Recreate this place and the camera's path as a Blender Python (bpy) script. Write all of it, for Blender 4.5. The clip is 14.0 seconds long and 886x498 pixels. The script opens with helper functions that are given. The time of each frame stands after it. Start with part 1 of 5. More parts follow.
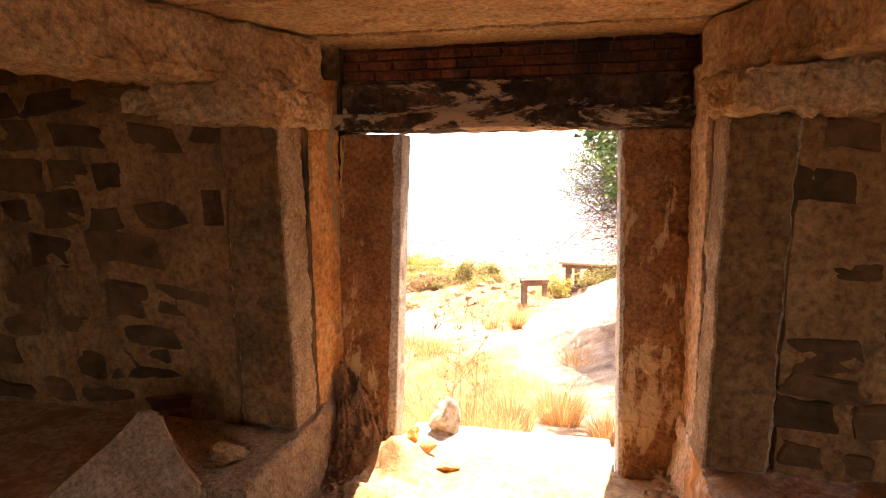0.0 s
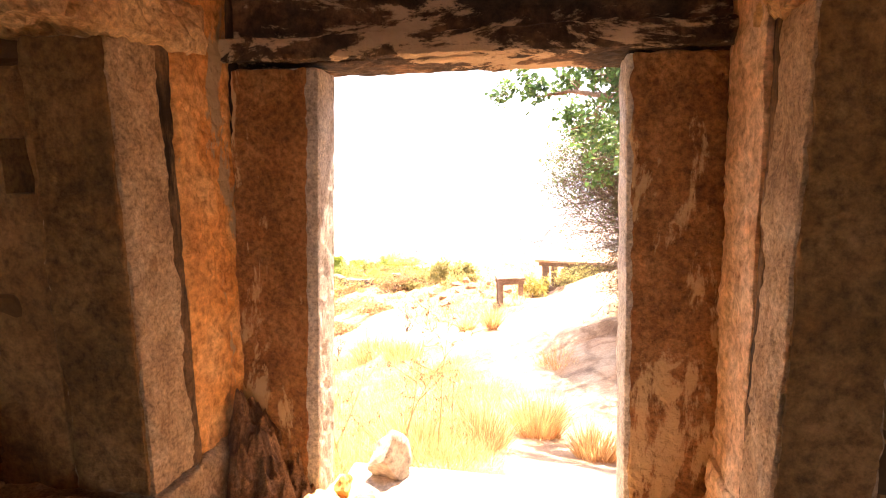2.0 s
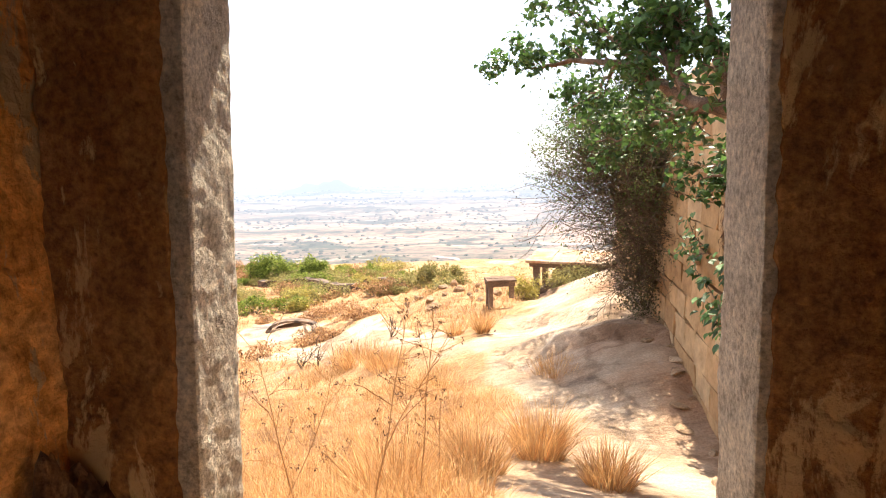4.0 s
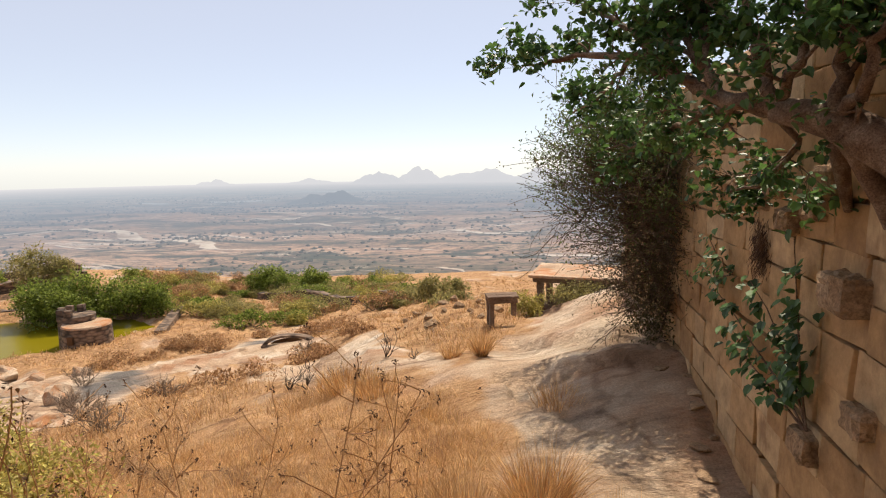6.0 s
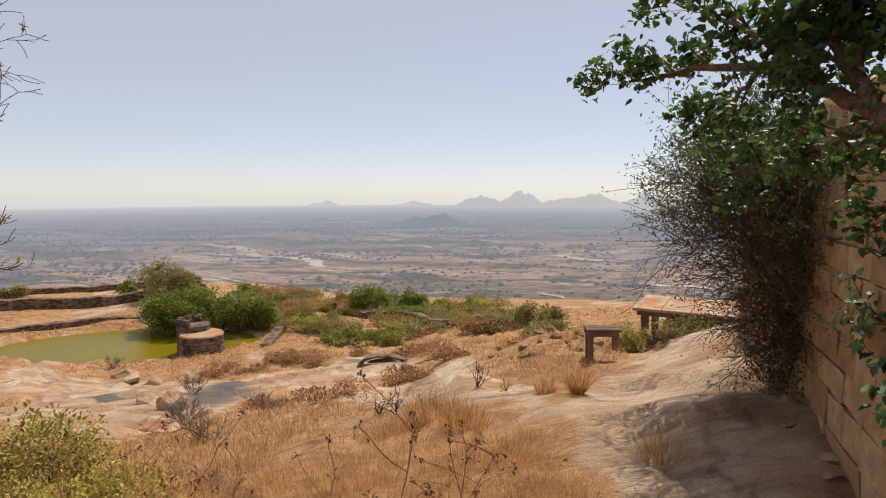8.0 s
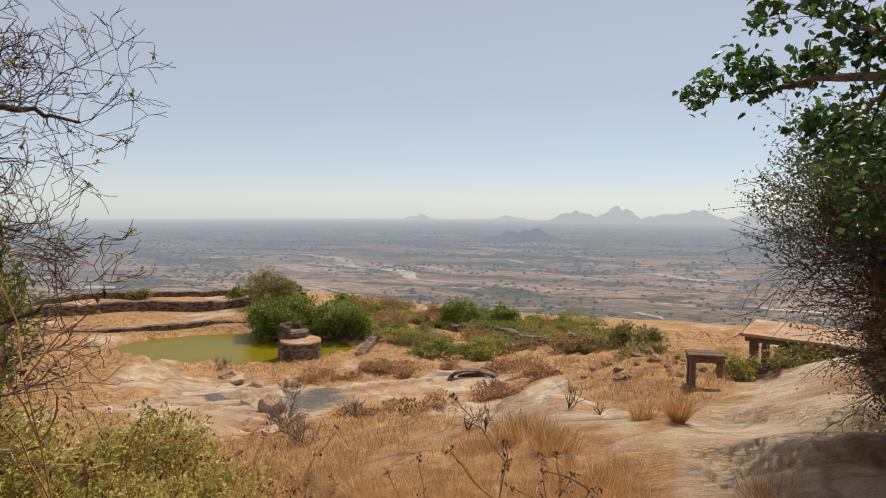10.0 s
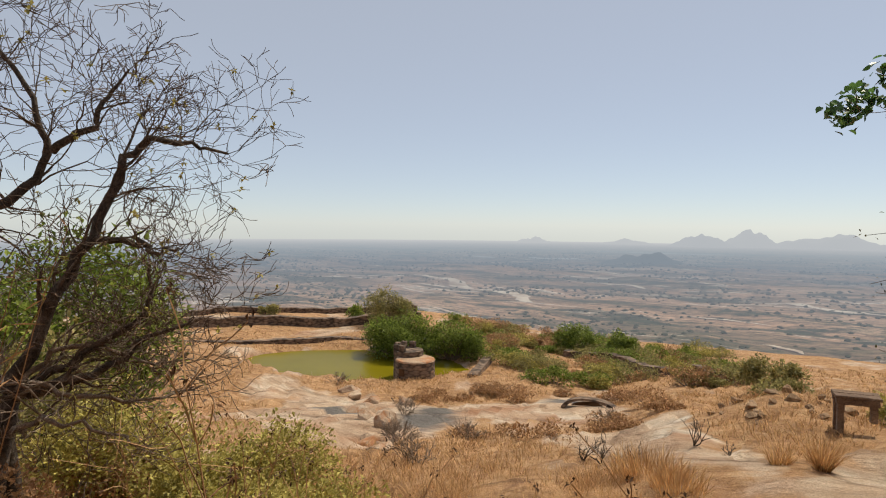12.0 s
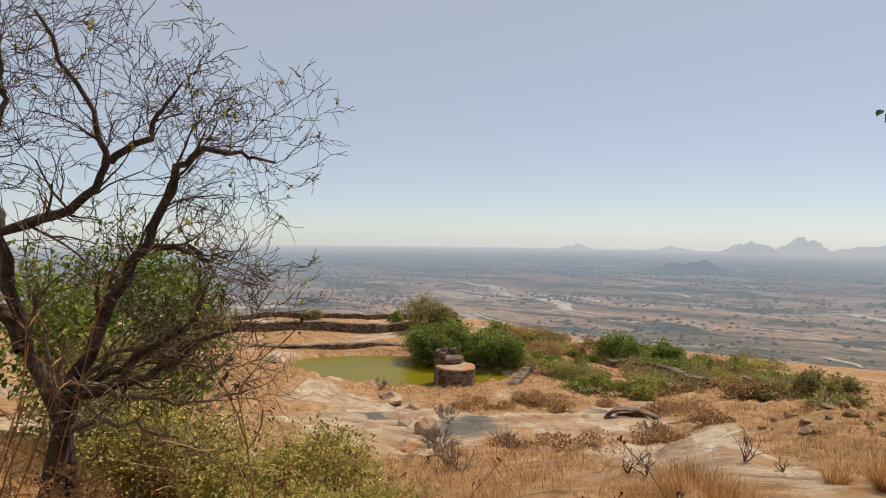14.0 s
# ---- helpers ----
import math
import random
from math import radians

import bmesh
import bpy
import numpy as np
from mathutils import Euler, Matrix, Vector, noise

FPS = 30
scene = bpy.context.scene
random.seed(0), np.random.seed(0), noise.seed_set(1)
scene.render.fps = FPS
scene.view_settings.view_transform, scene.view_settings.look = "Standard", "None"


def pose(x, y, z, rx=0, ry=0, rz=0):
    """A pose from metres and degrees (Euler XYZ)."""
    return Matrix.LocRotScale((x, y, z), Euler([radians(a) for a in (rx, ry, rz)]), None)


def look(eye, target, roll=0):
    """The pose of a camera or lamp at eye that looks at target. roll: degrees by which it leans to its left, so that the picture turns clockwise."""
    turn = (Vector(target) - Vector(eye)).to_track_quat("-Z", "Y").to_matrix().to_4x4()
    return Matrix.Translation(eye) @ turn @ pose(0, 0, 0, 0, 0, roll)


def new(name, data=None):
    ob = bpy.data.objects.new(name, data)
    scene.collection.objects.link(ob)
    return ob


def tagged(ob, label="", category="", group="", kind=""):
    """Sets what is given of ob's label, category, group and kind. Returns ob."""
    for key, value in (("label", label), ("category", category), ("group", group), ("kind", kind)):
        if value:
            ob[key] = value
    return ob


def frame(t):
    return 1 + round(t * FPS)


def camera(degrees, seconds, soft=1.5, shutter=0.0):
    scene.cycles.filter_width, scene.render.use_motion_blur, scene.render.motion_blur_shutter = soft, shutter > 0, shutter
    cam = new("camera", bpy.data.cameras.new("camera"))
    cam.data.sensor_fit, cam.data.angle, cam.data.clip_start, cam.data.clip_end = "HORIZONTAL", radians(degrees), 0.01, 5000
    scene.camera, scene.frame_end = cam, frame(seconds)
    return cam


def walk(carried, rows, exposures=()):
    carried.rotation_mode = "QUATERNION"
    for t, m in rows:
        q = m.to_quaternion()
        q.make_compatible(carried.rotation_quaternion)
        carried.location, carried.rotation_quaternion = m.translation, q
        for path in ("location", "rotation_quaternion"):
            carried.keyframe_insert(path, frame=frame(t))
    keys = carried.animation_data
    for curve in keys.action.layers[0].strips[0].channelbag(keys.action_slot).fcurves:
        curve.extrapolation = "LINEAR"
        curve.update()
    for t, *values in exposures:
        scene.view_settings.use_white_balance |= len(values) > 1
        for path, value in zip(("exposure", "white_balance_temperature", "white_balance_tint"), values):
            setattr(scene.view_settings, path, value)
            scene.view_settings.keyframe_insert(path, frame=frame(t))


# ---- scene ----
cam = camera(72.9, 14.0, soft=1.1)
METRES, EYE, TILT, LEAN, TURN = 4.2, 2.0, 2.4, 0.0, 0.0
ROWS = [
    (0.0, 0.0, 0.0, 0.0, -0.12, -11.9, 0.55),
    (0.5, 0.0086, 0.0575, -0.0066, -3.36, -12.7, 0.43),
    (1.0, 0.0221, 0.1269, -0.0173, -2.53, -13.19, 0.52),
    (1.5, 0.0223, 0.1883, -0.0242, -2.35, -12.47, 0.58),
    (2.0, 0.0441, 0.2457, -0.0732, -2.39, -11.91, 0.55),
    (4.5, 0.076, 0.5877, -0.1718, -4.04, -11.27, 0.76),
    (5.0, 0.0978, 0.6454, -0.1739, -4.23, -10.94, 0.69),
    (5.5, 0.1138, 0.6918, -0.1778, -4.19, -10.73, 0.73),
    (6.0, 0.1229, 0.7593, -0.1891, -3.21, -10.43, 0.68),
    (6.5, 0.1338, 0.8021, -0.192, -1.32, -10.56, 0.64),
    (7.0, 0.1439, 0.843, -0.1957, 3.17, -9.81, 0.5),
    (9.5, 0.1529, 0.9014, -0.1889, 9.83, -6.71, 0.2),
    (10.0, 0.1448, 0.9008, -0.1883, 15.37, -6.67, 0.25),
    (10.5, 0.141, 0.8967, -0.1871, 21.05, -6.38, 0.35),
    (11.0, 0.1379, 0.8943, -0.186, 23.76, -5.67, 0.39),
    (11.5, 0.1393, 0.8917, -0.1841, 24.99, -5.12, 0.42),
    (12.0, 0.1394, 0.891, -0.1835, 26.22, -4.48, 0.47),
    (12.5, 0.1329, 0.8928, -0.1832, 27.74, -4.09, 0.5),
    (13.0, 0.135, 0.8923, -0.183, 28.74, -4.77, 0.46),
    (13.5, 0.1342, 0.8903, -0.1822, 29.98, -4.17, 0.5),
    (14.0, 0.1353, 0.889, -0.1817, 30.1, -3.79, 0.55),
]
EXPOSURES = [(0.0, 2.85, 7300, 24), (1.0, 3.2, 7300, 24), (2.2, 3.25, 7300, 24), (3.3, 2.35, 7000, 14), (4.3, 1.5, 6700, 11), (5.0, 0.9, 6650, 10), (5.8, 0.45, 6800, 11), (6.5, 0.28, 6850, 12), (7.2, 0.14, 6850, 12), (9.3, -0.05, 6750, 9), (14.0, -0.08, 6600, 7)]


def late(t):
    return min(1.0, max(0.0, (t - 4.5) / 1.5))


walk(cam, [(t, pose(0, 0, EYE, TILT, LEAN, TURN) @ pose(METRES * x + 0.03 * late(t), METRES * y + 0.02 * (t > 4) + 0.05 * late(t), METRES * z, 90 + pitch, roll, yaw)) for t, x, y, z, yaw, pitch, roll in ROWS], EXPOSURES)

# ---- world and sun ----
SUN_ELEVATION, SUN_AZIMUTH = 59.0, 19.5   # azimuth: degrees to the right of +y
world = bpy.data.worlds.new("sky")
scene.world = world
world.use_nodes = True
wn = world.node_tree.nodes
sky = wn.new("ShaderNodeTexSky")
sky.sky_type = "NISHITA"
sky.sun_disc = False
sky.sun_elevation, sky.sun_rotation = radians(SUN_ELEVATION), radians(SUN_AZIMUTH)
sky.air_density, sky.dust_density, sky.ozone_density = 0.65, 0.15, 1.6
dust = wn.new("ShaderNodeMix")   # pale dust in the whole sky
dust.data_type = "RGBA"
dust.inputs[0].default_value = 0.60
dust.inputs[7].default_value = (4.75, 4.85, 5.2, 1)
world.node_tree.links.new(sky.outputs[0], dust.inputs[6])
world.node_tree.links.new(dust.outputs[2], wn["Background"].inputs[0])
wn["Background"].inputs[1].default_value = 0.13
sun = new("sun", bpy.data.lights.new("sun", "SUN"))
sun.data.energy, sun.data.angle, sun.data.color = 4.2, radians(0.6), (1.0, 0.90, 0.74)
sa, se = radians(SUN_AZIMUTH), radians(SUN_ELEVATION)
SUN_WAY = Vector((math.sin(sa) * math.cos(se), math.cos(sa) * math.cos(se), math.sin(se)))
sun.matrix_world = look(Vector((0, 0, 60)) + SUN_WAY, (0, 0, 60))

# ---- materials ----
def shader(name, build):
    m = bpy.data.materials.new(name)
    m.use_nodes = True
    build(m.node_tree, m.node_tree.nodes["Principled BSDF"])
    return m


def node(tree, kind, **inputs):
    n = tree.nodes.new("ShaderNode" + kind)
    for key, value in inputs.items():
        n.inputs[key.replace("_", " ")].default_value = value
    return n


def ramp(tree, source, stops):
    n = tree.nodes.new("ShaderNodeValToRGB")
    while len(n.color_ramp.elements) < len(stops):
        n.color_ramp.elements.new(0.5)
    for e, (p, c) in zip(n.color_ramp.elements, stops):
        e.position, e.color = p, (*c, 1)
    tree.links.new(source, n.inputs[0])
    return n.outputs[0]


def blend(tree, factor, a, b, mode="MIX"):
    n = tree.nodes.new("ShaderNodeMix")
    n.data_type, n.blend_type = "RGBA", mode
    for socket, value in ((n.inputs[0], factor), (n.inputs[6], a), (n.inputs[7], b)):
        if hasattr(value, "is_linked"):
            tree.links.new(value, socket)
        else:
            socket.default_value = (*value, 1) if isinstance(value, tuple) else value
    return n.outputs[2]


def grain(tree, scale, detail=8.0, rough=0.6, stretch=(1, 1, 1), warp=0.0):
    """Noise at a real size: scale in waves a metre."""
    g = tree.nodes.new("ShaderNodeNewGeometry")
    mp = tree.nodes.new("ShaderNodeMapping")
    mp.inputs["Scale"].default_value = stretch
    tree.links.new(g.outputs["Position"], mp.inputs[0])
    n = node(tree, "TexNoise", Scale=scale, Detail=detail, Roughness=rough, Distortion=warp)
    tree.links.new(mp.outputs[0], n.inputs["Vector"])
    return n.outputs[0]


def bump(tree, bsdf, height, strength=0.5, distance=0.01, under=None):
    b = node(tree, "Bump", Strength=strength, Distance=distance)
    tree.links.new(height, b.inputs["Height"])
    if under is not None:
        tree.links.new(under, b.inputs["Normal"])
    tree.links.new(b.outputs[0], bsdf.inputs["Normal"])
    return b.outputs[0]


def stone_like(name, dark, mid, light, stain=None, size=3.0, rough=0.9, relief=0.6, relief_size=40.0, stain_at=(0.5, 0.62), run=(1.3, 1.3, 0.45)):
    def build(t, b):
        c = ramp(t, grain(t, size), [(0.3, dark), (0.5, mid), (0.7, light)])
        f = ramp(t, grain(t, max(24.0, size * 8), 6, 0.75), [(0.32, (0.45, 0.43, 0.41)), (0.5, (0.95, 0.95, 0.95)), (0.68, (1.4, 1.38, 1.34))])
        c = blend(t, 1.0, c, f, "MULTIPLY")
        if stain:
            s = ramp(t, grain(t, size * 0.7, 8, 0.72, run, 0.4), [(stain_at[0], (0, 0, 0)), (stain_at[1], (1, 1, 1))])
            c = blend(t, s, c, stain)
        t.links.new(c, b.inputs["Base Color"])
        b.inputs["Roughness"].default_value = rough
        b.inputs["Specular IOR Level"].default_value = 0.25
        n1 = bump(t, b, grain(t, relief_size, 7, 0.7), relief, 0.03)
        bump(t, b, grain(t, relief_size * 0.22, 5), relief * 0.4, 0.03, n1)
    return shader(name, build)


M_JAMB = stone_like("jamb_granite", (0.46, 0.38, 0.29), (0.62, 0.53, 0.42), (0.72, 0.64, 0.53), (0.46, 0.35, 0.25), 6.0, 0.9, 1.0, 55, (0.58, 0.72))
M_JAMBFACE = stone_like("jamb_stained_face", (0.20, 0.08, 0.026), (0.33, 0.145, 0.05), (0.43, 0.21, 0.08), (0.60, 0.38, 0.18), 5.0, 0.9, 1.0, 30, (0.56, 0.60))
M_PILLAR = stone_like("pillar_granite", (0.32, 0.20, 0.11), (0.47, 0.31, 0.17), (0.58, 0.42, 0.26), (0.24, 0.125, 0.055), 7.0, 0.92, 1.0, 30, (0.58, 0.7))
M_PILLARFACE = stone_like("pillar_soot_and_shade_face", (0.17, 0.087, 0.03), (0.28, 0.145, 0.05), (0.37, 0.20, 0.075), (0.10, 0.05, 0.018), 3.0, 0.92, 1.0, 34, (0.55, 0.68))
M_SOOT = stone_like("sooty_lintel", (0.02, 0.014, 0.01), (0.07, 0.04, 0.022), (0.24, 0.13, 0.07), (0.50, 0.36, 0.23), 3.2, 0.9, 0.9, 36, (0.54, 0.58), (0.9, 0.9, 2.2))
M_PLASTER = stone_like("orange_plaster", (0.50, 0.205, 0.062), (0.64, 0.30, 0.095), (0.68, 0.40, 0.18), (0.38, 0.28, 0.17), 3.0, 0.95, 0.7, 24, (0.58, 0.61))
M_PALEPLASTER = stone_like("flaking_pale_plaster", (0.60, 0.34, 0.18), (0.70, 0.46, 0.28), (0.76, 0.57, 0.40), (0.64, 0.29, 0.10), 3.0, 0.95, 0.8, 22, (0.54, 0.57))
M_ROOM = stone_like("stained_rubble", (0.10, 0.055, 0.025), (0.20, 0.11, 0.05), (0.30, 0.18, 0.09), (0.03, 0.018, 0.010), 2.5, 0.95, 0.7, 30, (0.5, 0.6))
M_BEAM = stone_like("ceiling_granite", (0.46, 0.26, 0.115), (0.60, 0.37, 0.175), (0.68, 0.47, 0.25), (0.32, 0.17, 0.07), 4.5, 0.92, 1.0, 28, (0.58, 0.7))
M_BRICK = stone_like("red_brick", (0.10, 0.03, 0.016), (0.20, 0.06, 0.028), (0.32, 0.11, 0.05), (0.03, 0.018, 0.012), 3.0, 0.95, 0.8, 40, (0.46, 0.6))
M_ROCK = stone_like("granite_slope", (0.30, 0.20, 0.13), (0.44, 0.31, 0.21), (0.56, 0.45, 0.34), (0.40, 0.18, 0.08), 0.8, 0.9, 0.4, 10, (0.5, 0.62))
M_PALE = stone_like("pale_granite", (0.34, 0.28, 0.22), (0.48, 0.40, 0.32), (0.60, 0.53, 0.44), (0.20, 0.15, 0.11), 1.5, 0.9, 0.5, 25, (0.6, 0.7))
M_DARKROCK = stone_like("dark_fort_stone", (0.10, 0.065, 0.045), (0.18, 0.12, 0.085), (0.28, 0.20, 0.14), None, 1.2, 0.95, 0.6, 8)
M_WALL = stone_like("fort_wall_plaster", (0.36, 0.21, 0.11), (0.50, 0.32, 0.17), (0.58, 0.41, 0.25), (0.20, 0.12, 0.065), 2.0, 0.93, 0.6, 18, (0.56, 0.66))
M_BRACKET = stone_like("weathered_bracket_stone", (0.20, 0.125, 0.07), (0.32, 0.21, 0.125), (0.44, 0.31, 0.20), (0.13, 0.08, 0.05), 2.5, 0.95, 0.7, 16, (0.56, 0.7))
M_EARTH = stone_like("crumbled_earth", (0.14, 0.07, 0.035), (0.24, 0.125, 0.06), (0.34, 0.19, 0.10), (0.10, 0.05, 0.028), 9.0, 0.98, 1.0, 30)
M_FLOOR = stone_like("dusty_floor", (0.44, 0.27, 0.13), (0.58, 0.38, 0.20), (0.66, 0.47, 0.28), (0.36, 0.20, 0.09), 3.0, 0.95, 0.5, 40)


def leafy(name, dark, light, shine=0.4, through_light=0.3):
    """Leaves that differ leaf by leaf and let some light through."""
    def build(t, b):
        g = t.nodes.new("ShaderNodeNewGeometry")
        c = ramp(t, g.outputs["Random Per Island"], [(0.0, dark), (0.75, light), (1.0, tuple(min(1, v * 1.5) for v in light))])
        t.links.new(c, b.inputs["Base Color"])
        b.inputs["Roughness"].default_value = 0.45
        b.inputs["Specular IOR Level"].default_value = shine
        tr = t.nodes.new("ShaderNodeBsdfTranslucent")
        t.links.new(c, tr.inputs[0])
        mix = t.nodes.new("ShaderNodeMixShader")
        mix.inputs[0].default_value = through_light
        t.links.new(b.outputs[0], mix.inputs[1])
        t.links.new(tr.outputs[0], mix.inputs[2])
        t.links.new(mix.outputs[0], t.nodes["Material Output"].inputs[0])
    return shader(name, build)


M_FICUS = leafy("ficus_leaf", (0.03, 0.065, 0.018), (0.085, 0.165, 0.042), 0.5, 0.4)
M_SHRUB = leafy("shrub_leaf", (0.055, 0.045, 0.021), (0.135, 0.115, 0.048), 0.2, 0.25)
M_HEAD = leafy("shrub_head_leaf", (0.045, 0.062, 0.02), (0.13, 0.165, 0.05), 0.25, 0.35)
M_GREEN = leafy("bush_leaf", (0.075, 0.105, 0.02), (0.25, 0.30, 0.058), 0.2, 0.45)
M_OLIVE = leafy("scrub_leaf", (0.17, 0.15, 0.055), (0.34, 0.295, 0.11), 0.2, 0.42)
M_YELLOW = leafy("yellow_green_leaf", (0.26, 0.21, 0.05), (0.46, 0.40, 0.115), 0.2, 0.3)
M_STRAW = leafy("dry_grass", (0.38, 0.19, 0.075), (0.64, 0.41, 0.19), 0.15, 0.3)
M_FARGRASS = leafy("dry_grass_patches", (0.34, 0.18, 0.08), (0.57, 0.36, 0.17), 0.15, 0.3)
M_BROWN = leafy("dry_brush", (0.27, 0.135, 0.065), (0.45, 0.27, 0.13), 0.15, 0.2)
M_SEED_SHADE = leafy("seed_heads_and_hollow_shade", (0.05, 0.025, 0.015), (0.13, 0.07, 0.035), 0.1, 0.1)
M_BARK = stone_like("dark_bark", (0.05, 0.036, 0.027), (0.10, 0.075, 0.056), (0.19, 0.15, 0.12), None, 9.0, 0.95, 0.5, 60)
M_TWIG = stone_like("grey_twig", (0.14, 0.10, 0.07), (0.23, 0.17, 0.125), (0.34, 0.27, 0.21), None, 12.0, 0.95, 0.3, 80)
M_STEM = stone_like("brown_stem", (0.07, 0.045, 0.03), (0.13, 0.088, 0.06), (0.22, 0.165, 0.12), None, 12.0, 0.95, 0.3, 80)
M_FIGBARK = stone_like("fig_bark", (0.10, 0.06, 0.04), (0.17, 0.11, 0.075), (0.26, 0.19, 0.14), None, 8.0, 0.9, 0.5, 50)


def ground_build(t, b):
    at = t.nodes.new("ShaderNodeAttribute")
    at.attribute_name = "grassy"
    rock = ramp(t, grain(t, 0.35, 10, 0.65), [(0.30, (0.37, 0.235, 0.15)), (0.46, (0.50, 0.35, 0.235)), (0.58, (0.60, 0.465, 0.34)), (0.70, (0.69, 0.59, 0.47))])
    dark = ramp(t, grain(t, 0.5, 8, 0.7, (0.35, 1, 1), 0.6), [(0.56, (0, 0, 0)), (0.70, (1, 1, 1))])
    rock = blend(t, dark, rock, (0.17, 0.12, 0.09))
    red = ramp(t, grain(t, 0.22, 6, 0.6), [(0.5, (0, 0, 0)), (0.66, (0.8, 0.8, 0.8))])
    rock = blend(t, red, rock, (0.36, 0.17, 0.085))
    soil = ramp(t, grain(t, 1.8, 8, 0.7), [(0.3, (0.27, 0.14, 0.066)), (0.5, (0.44, 0.25, 0.122)), (0.7, (0.57, 0.37, 0.20))])
    add = t.nodes.new("ShaderNodeMath")
    add.operation = "MULTIPLY_ADD"
    t.links.new(grain(t, 2.2, 6, 0.7), add.inputs[0])
    add.inputs[1].default_value = 0.5
    t.links.new(at.outputs["Fac"], add.inputs[2])
    mask = ramp(t, add.outputs[0], [(0.46, (0, 0, 0)), (0.66, (1, 1, 1))])
    wet = t.nodes.new("ShaderNodeAttribute")
    wet.attribute_name = "stain"
    add2 = t.nodes.new("ShaderNodeMath")
    add2.operation = "MULTIPLY_ADD"
    t.links.new(grain(t, 0.8, 8, 0.7, (0.5, 1.2, 1)), add2.inputs[0])
    add2.inputs[1].default_value = 0.6
    t.links.new(wet.outputs["Fac"], add2.inputs[2])
    rock = blend(t, ramp(t, add2.outputs[0], [(0.55, (0, 0, 0)), (0.78, (1, 1, 1))]), rock, (0.17, 0.15, 0.135))
    c = blend(t, mask, rock, soil)
    streak = ramp(t, grain(t, 0.9, 10, 0.75, (0.3, 1.4, 1), 0.5), [(0.34, (0.55, 0.52, 0.50)), (0.5, (1, 1, 1)), (0.68, (1.25, 1.24, 1.22))])
    c = blend(t, 0.8, c, streak, "MULTIPLY")
    crack = t.nodes.new("ShaderNodeTexVoronoi")
    crack.feature = "DISTANCE_TO_EDGE"
    crack.inputs["Scale"].default_value = 0.13
    g = t.nodes.new("ShaderNodeNewGeometry")
    wob = t.nodes.new("ShaderNodeVectorMath")
    wob.operation = "ADD"
    t.links.new(g.outputs["Position"], wob.inputs[0])
    nz = node(t, "TexNoise", Scale=0.6, Detail=6.0)
    t.links.new(g.outputs["Position"], nz.inputs["Vector"])
    sc = t.nodes.new("ShaderNodeVectorMath")
    sc.operation = "SCALE"
    sc.inputs["Scale"].default_value = 4.0
    t.links.new(nz.outputs["Color"], sc.inputs[0])
    t.links.new(sc.outputs[0], wob.inputs[1])
    t.links.new(wob.outputs[0], crack.inputs["Vector"])
    line = ramp(t, crack.outputs["Distance"], [(0.0, (0.35, 0.3, 0.27)), (0.012, (0.6, 0.56, 0.52)), (0.02, (1, 1, 1))])
    c = blend(t, 0.5, c, line, "MULTIPLY")
    fine = ramp(t, grain(t, 26, 5, 0.7), [(0.3, (0.66, 0.66, 0.66)), (0.7, (1.2, 1.2, 1.2))])
    c = blend(t, 1.0, c, fine, "MULTIPLY")
    t.links.new(c, b.inputs["Base Color"])
    b.inputs["Roughness"].default_value = 0.93
    b.inputs["Specular IOR Level"].default_value = 0.2
    n1 = bump(t, b, grain(t, 14, 8, 0.7), 0.5, 0.04)
    bump(t, b, grain(t, 1.6, 9, 0.7, (0.5, 1.2, 1)), 0.8, 0.4, n1)


M_GROUND = shader("hillside", ground_build)


def water_build(t, b):
    c = ramp(t, grain(t, 0.12, 4), [(0.3, (0.15, 0.125, 0.005)), (0.7, (0.185, 0.15, 0.008))])
    t.links.new(c, b.inputs["Base Color"])
    b.inputs["Roughness"].default_value = 0.25
    b.inputs["Specular IOR Level"].default_value = 0.06
    bump(t, b, grain(t, 3.0, 3), 0.05, 0.02)


M_WATER = shader("olive_water", water_build)


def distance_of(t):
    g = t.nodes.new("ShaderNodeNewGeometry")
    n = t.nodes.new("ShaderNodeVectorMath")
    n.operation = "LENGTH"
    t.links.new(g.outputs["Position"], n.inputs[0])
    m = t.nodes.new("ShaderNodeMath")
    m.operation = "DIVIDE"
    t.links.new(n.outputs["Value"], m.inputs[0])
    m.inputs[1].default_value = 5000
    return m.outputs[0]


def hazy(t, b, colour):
    """Haze painted as glow on far land: the farther, the paler and bluer."""
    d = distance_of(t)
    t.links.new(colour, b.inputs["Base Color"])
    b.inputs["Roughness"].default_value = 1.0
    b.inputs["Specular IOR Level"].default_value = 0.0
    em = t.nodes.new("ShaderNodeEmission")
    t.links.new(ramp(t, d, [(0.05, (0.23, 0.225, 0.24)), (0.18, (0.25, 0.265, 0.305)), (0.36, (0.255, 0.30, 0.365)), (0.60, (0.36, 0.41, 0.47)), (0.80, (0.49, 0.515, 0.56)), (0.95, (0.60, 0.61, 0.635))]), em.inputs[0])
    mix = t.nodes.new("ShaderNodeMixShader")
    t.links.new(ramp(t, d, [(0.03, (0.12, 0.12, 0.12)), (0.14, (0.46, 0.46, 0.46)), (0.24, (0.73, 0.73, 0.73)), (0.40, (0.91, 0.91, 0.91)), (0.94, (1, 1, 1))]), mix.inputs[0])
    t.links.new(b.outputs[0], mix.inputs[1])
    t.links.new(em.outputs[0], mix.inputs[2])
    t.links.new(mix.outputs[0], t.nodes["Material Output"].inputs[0])


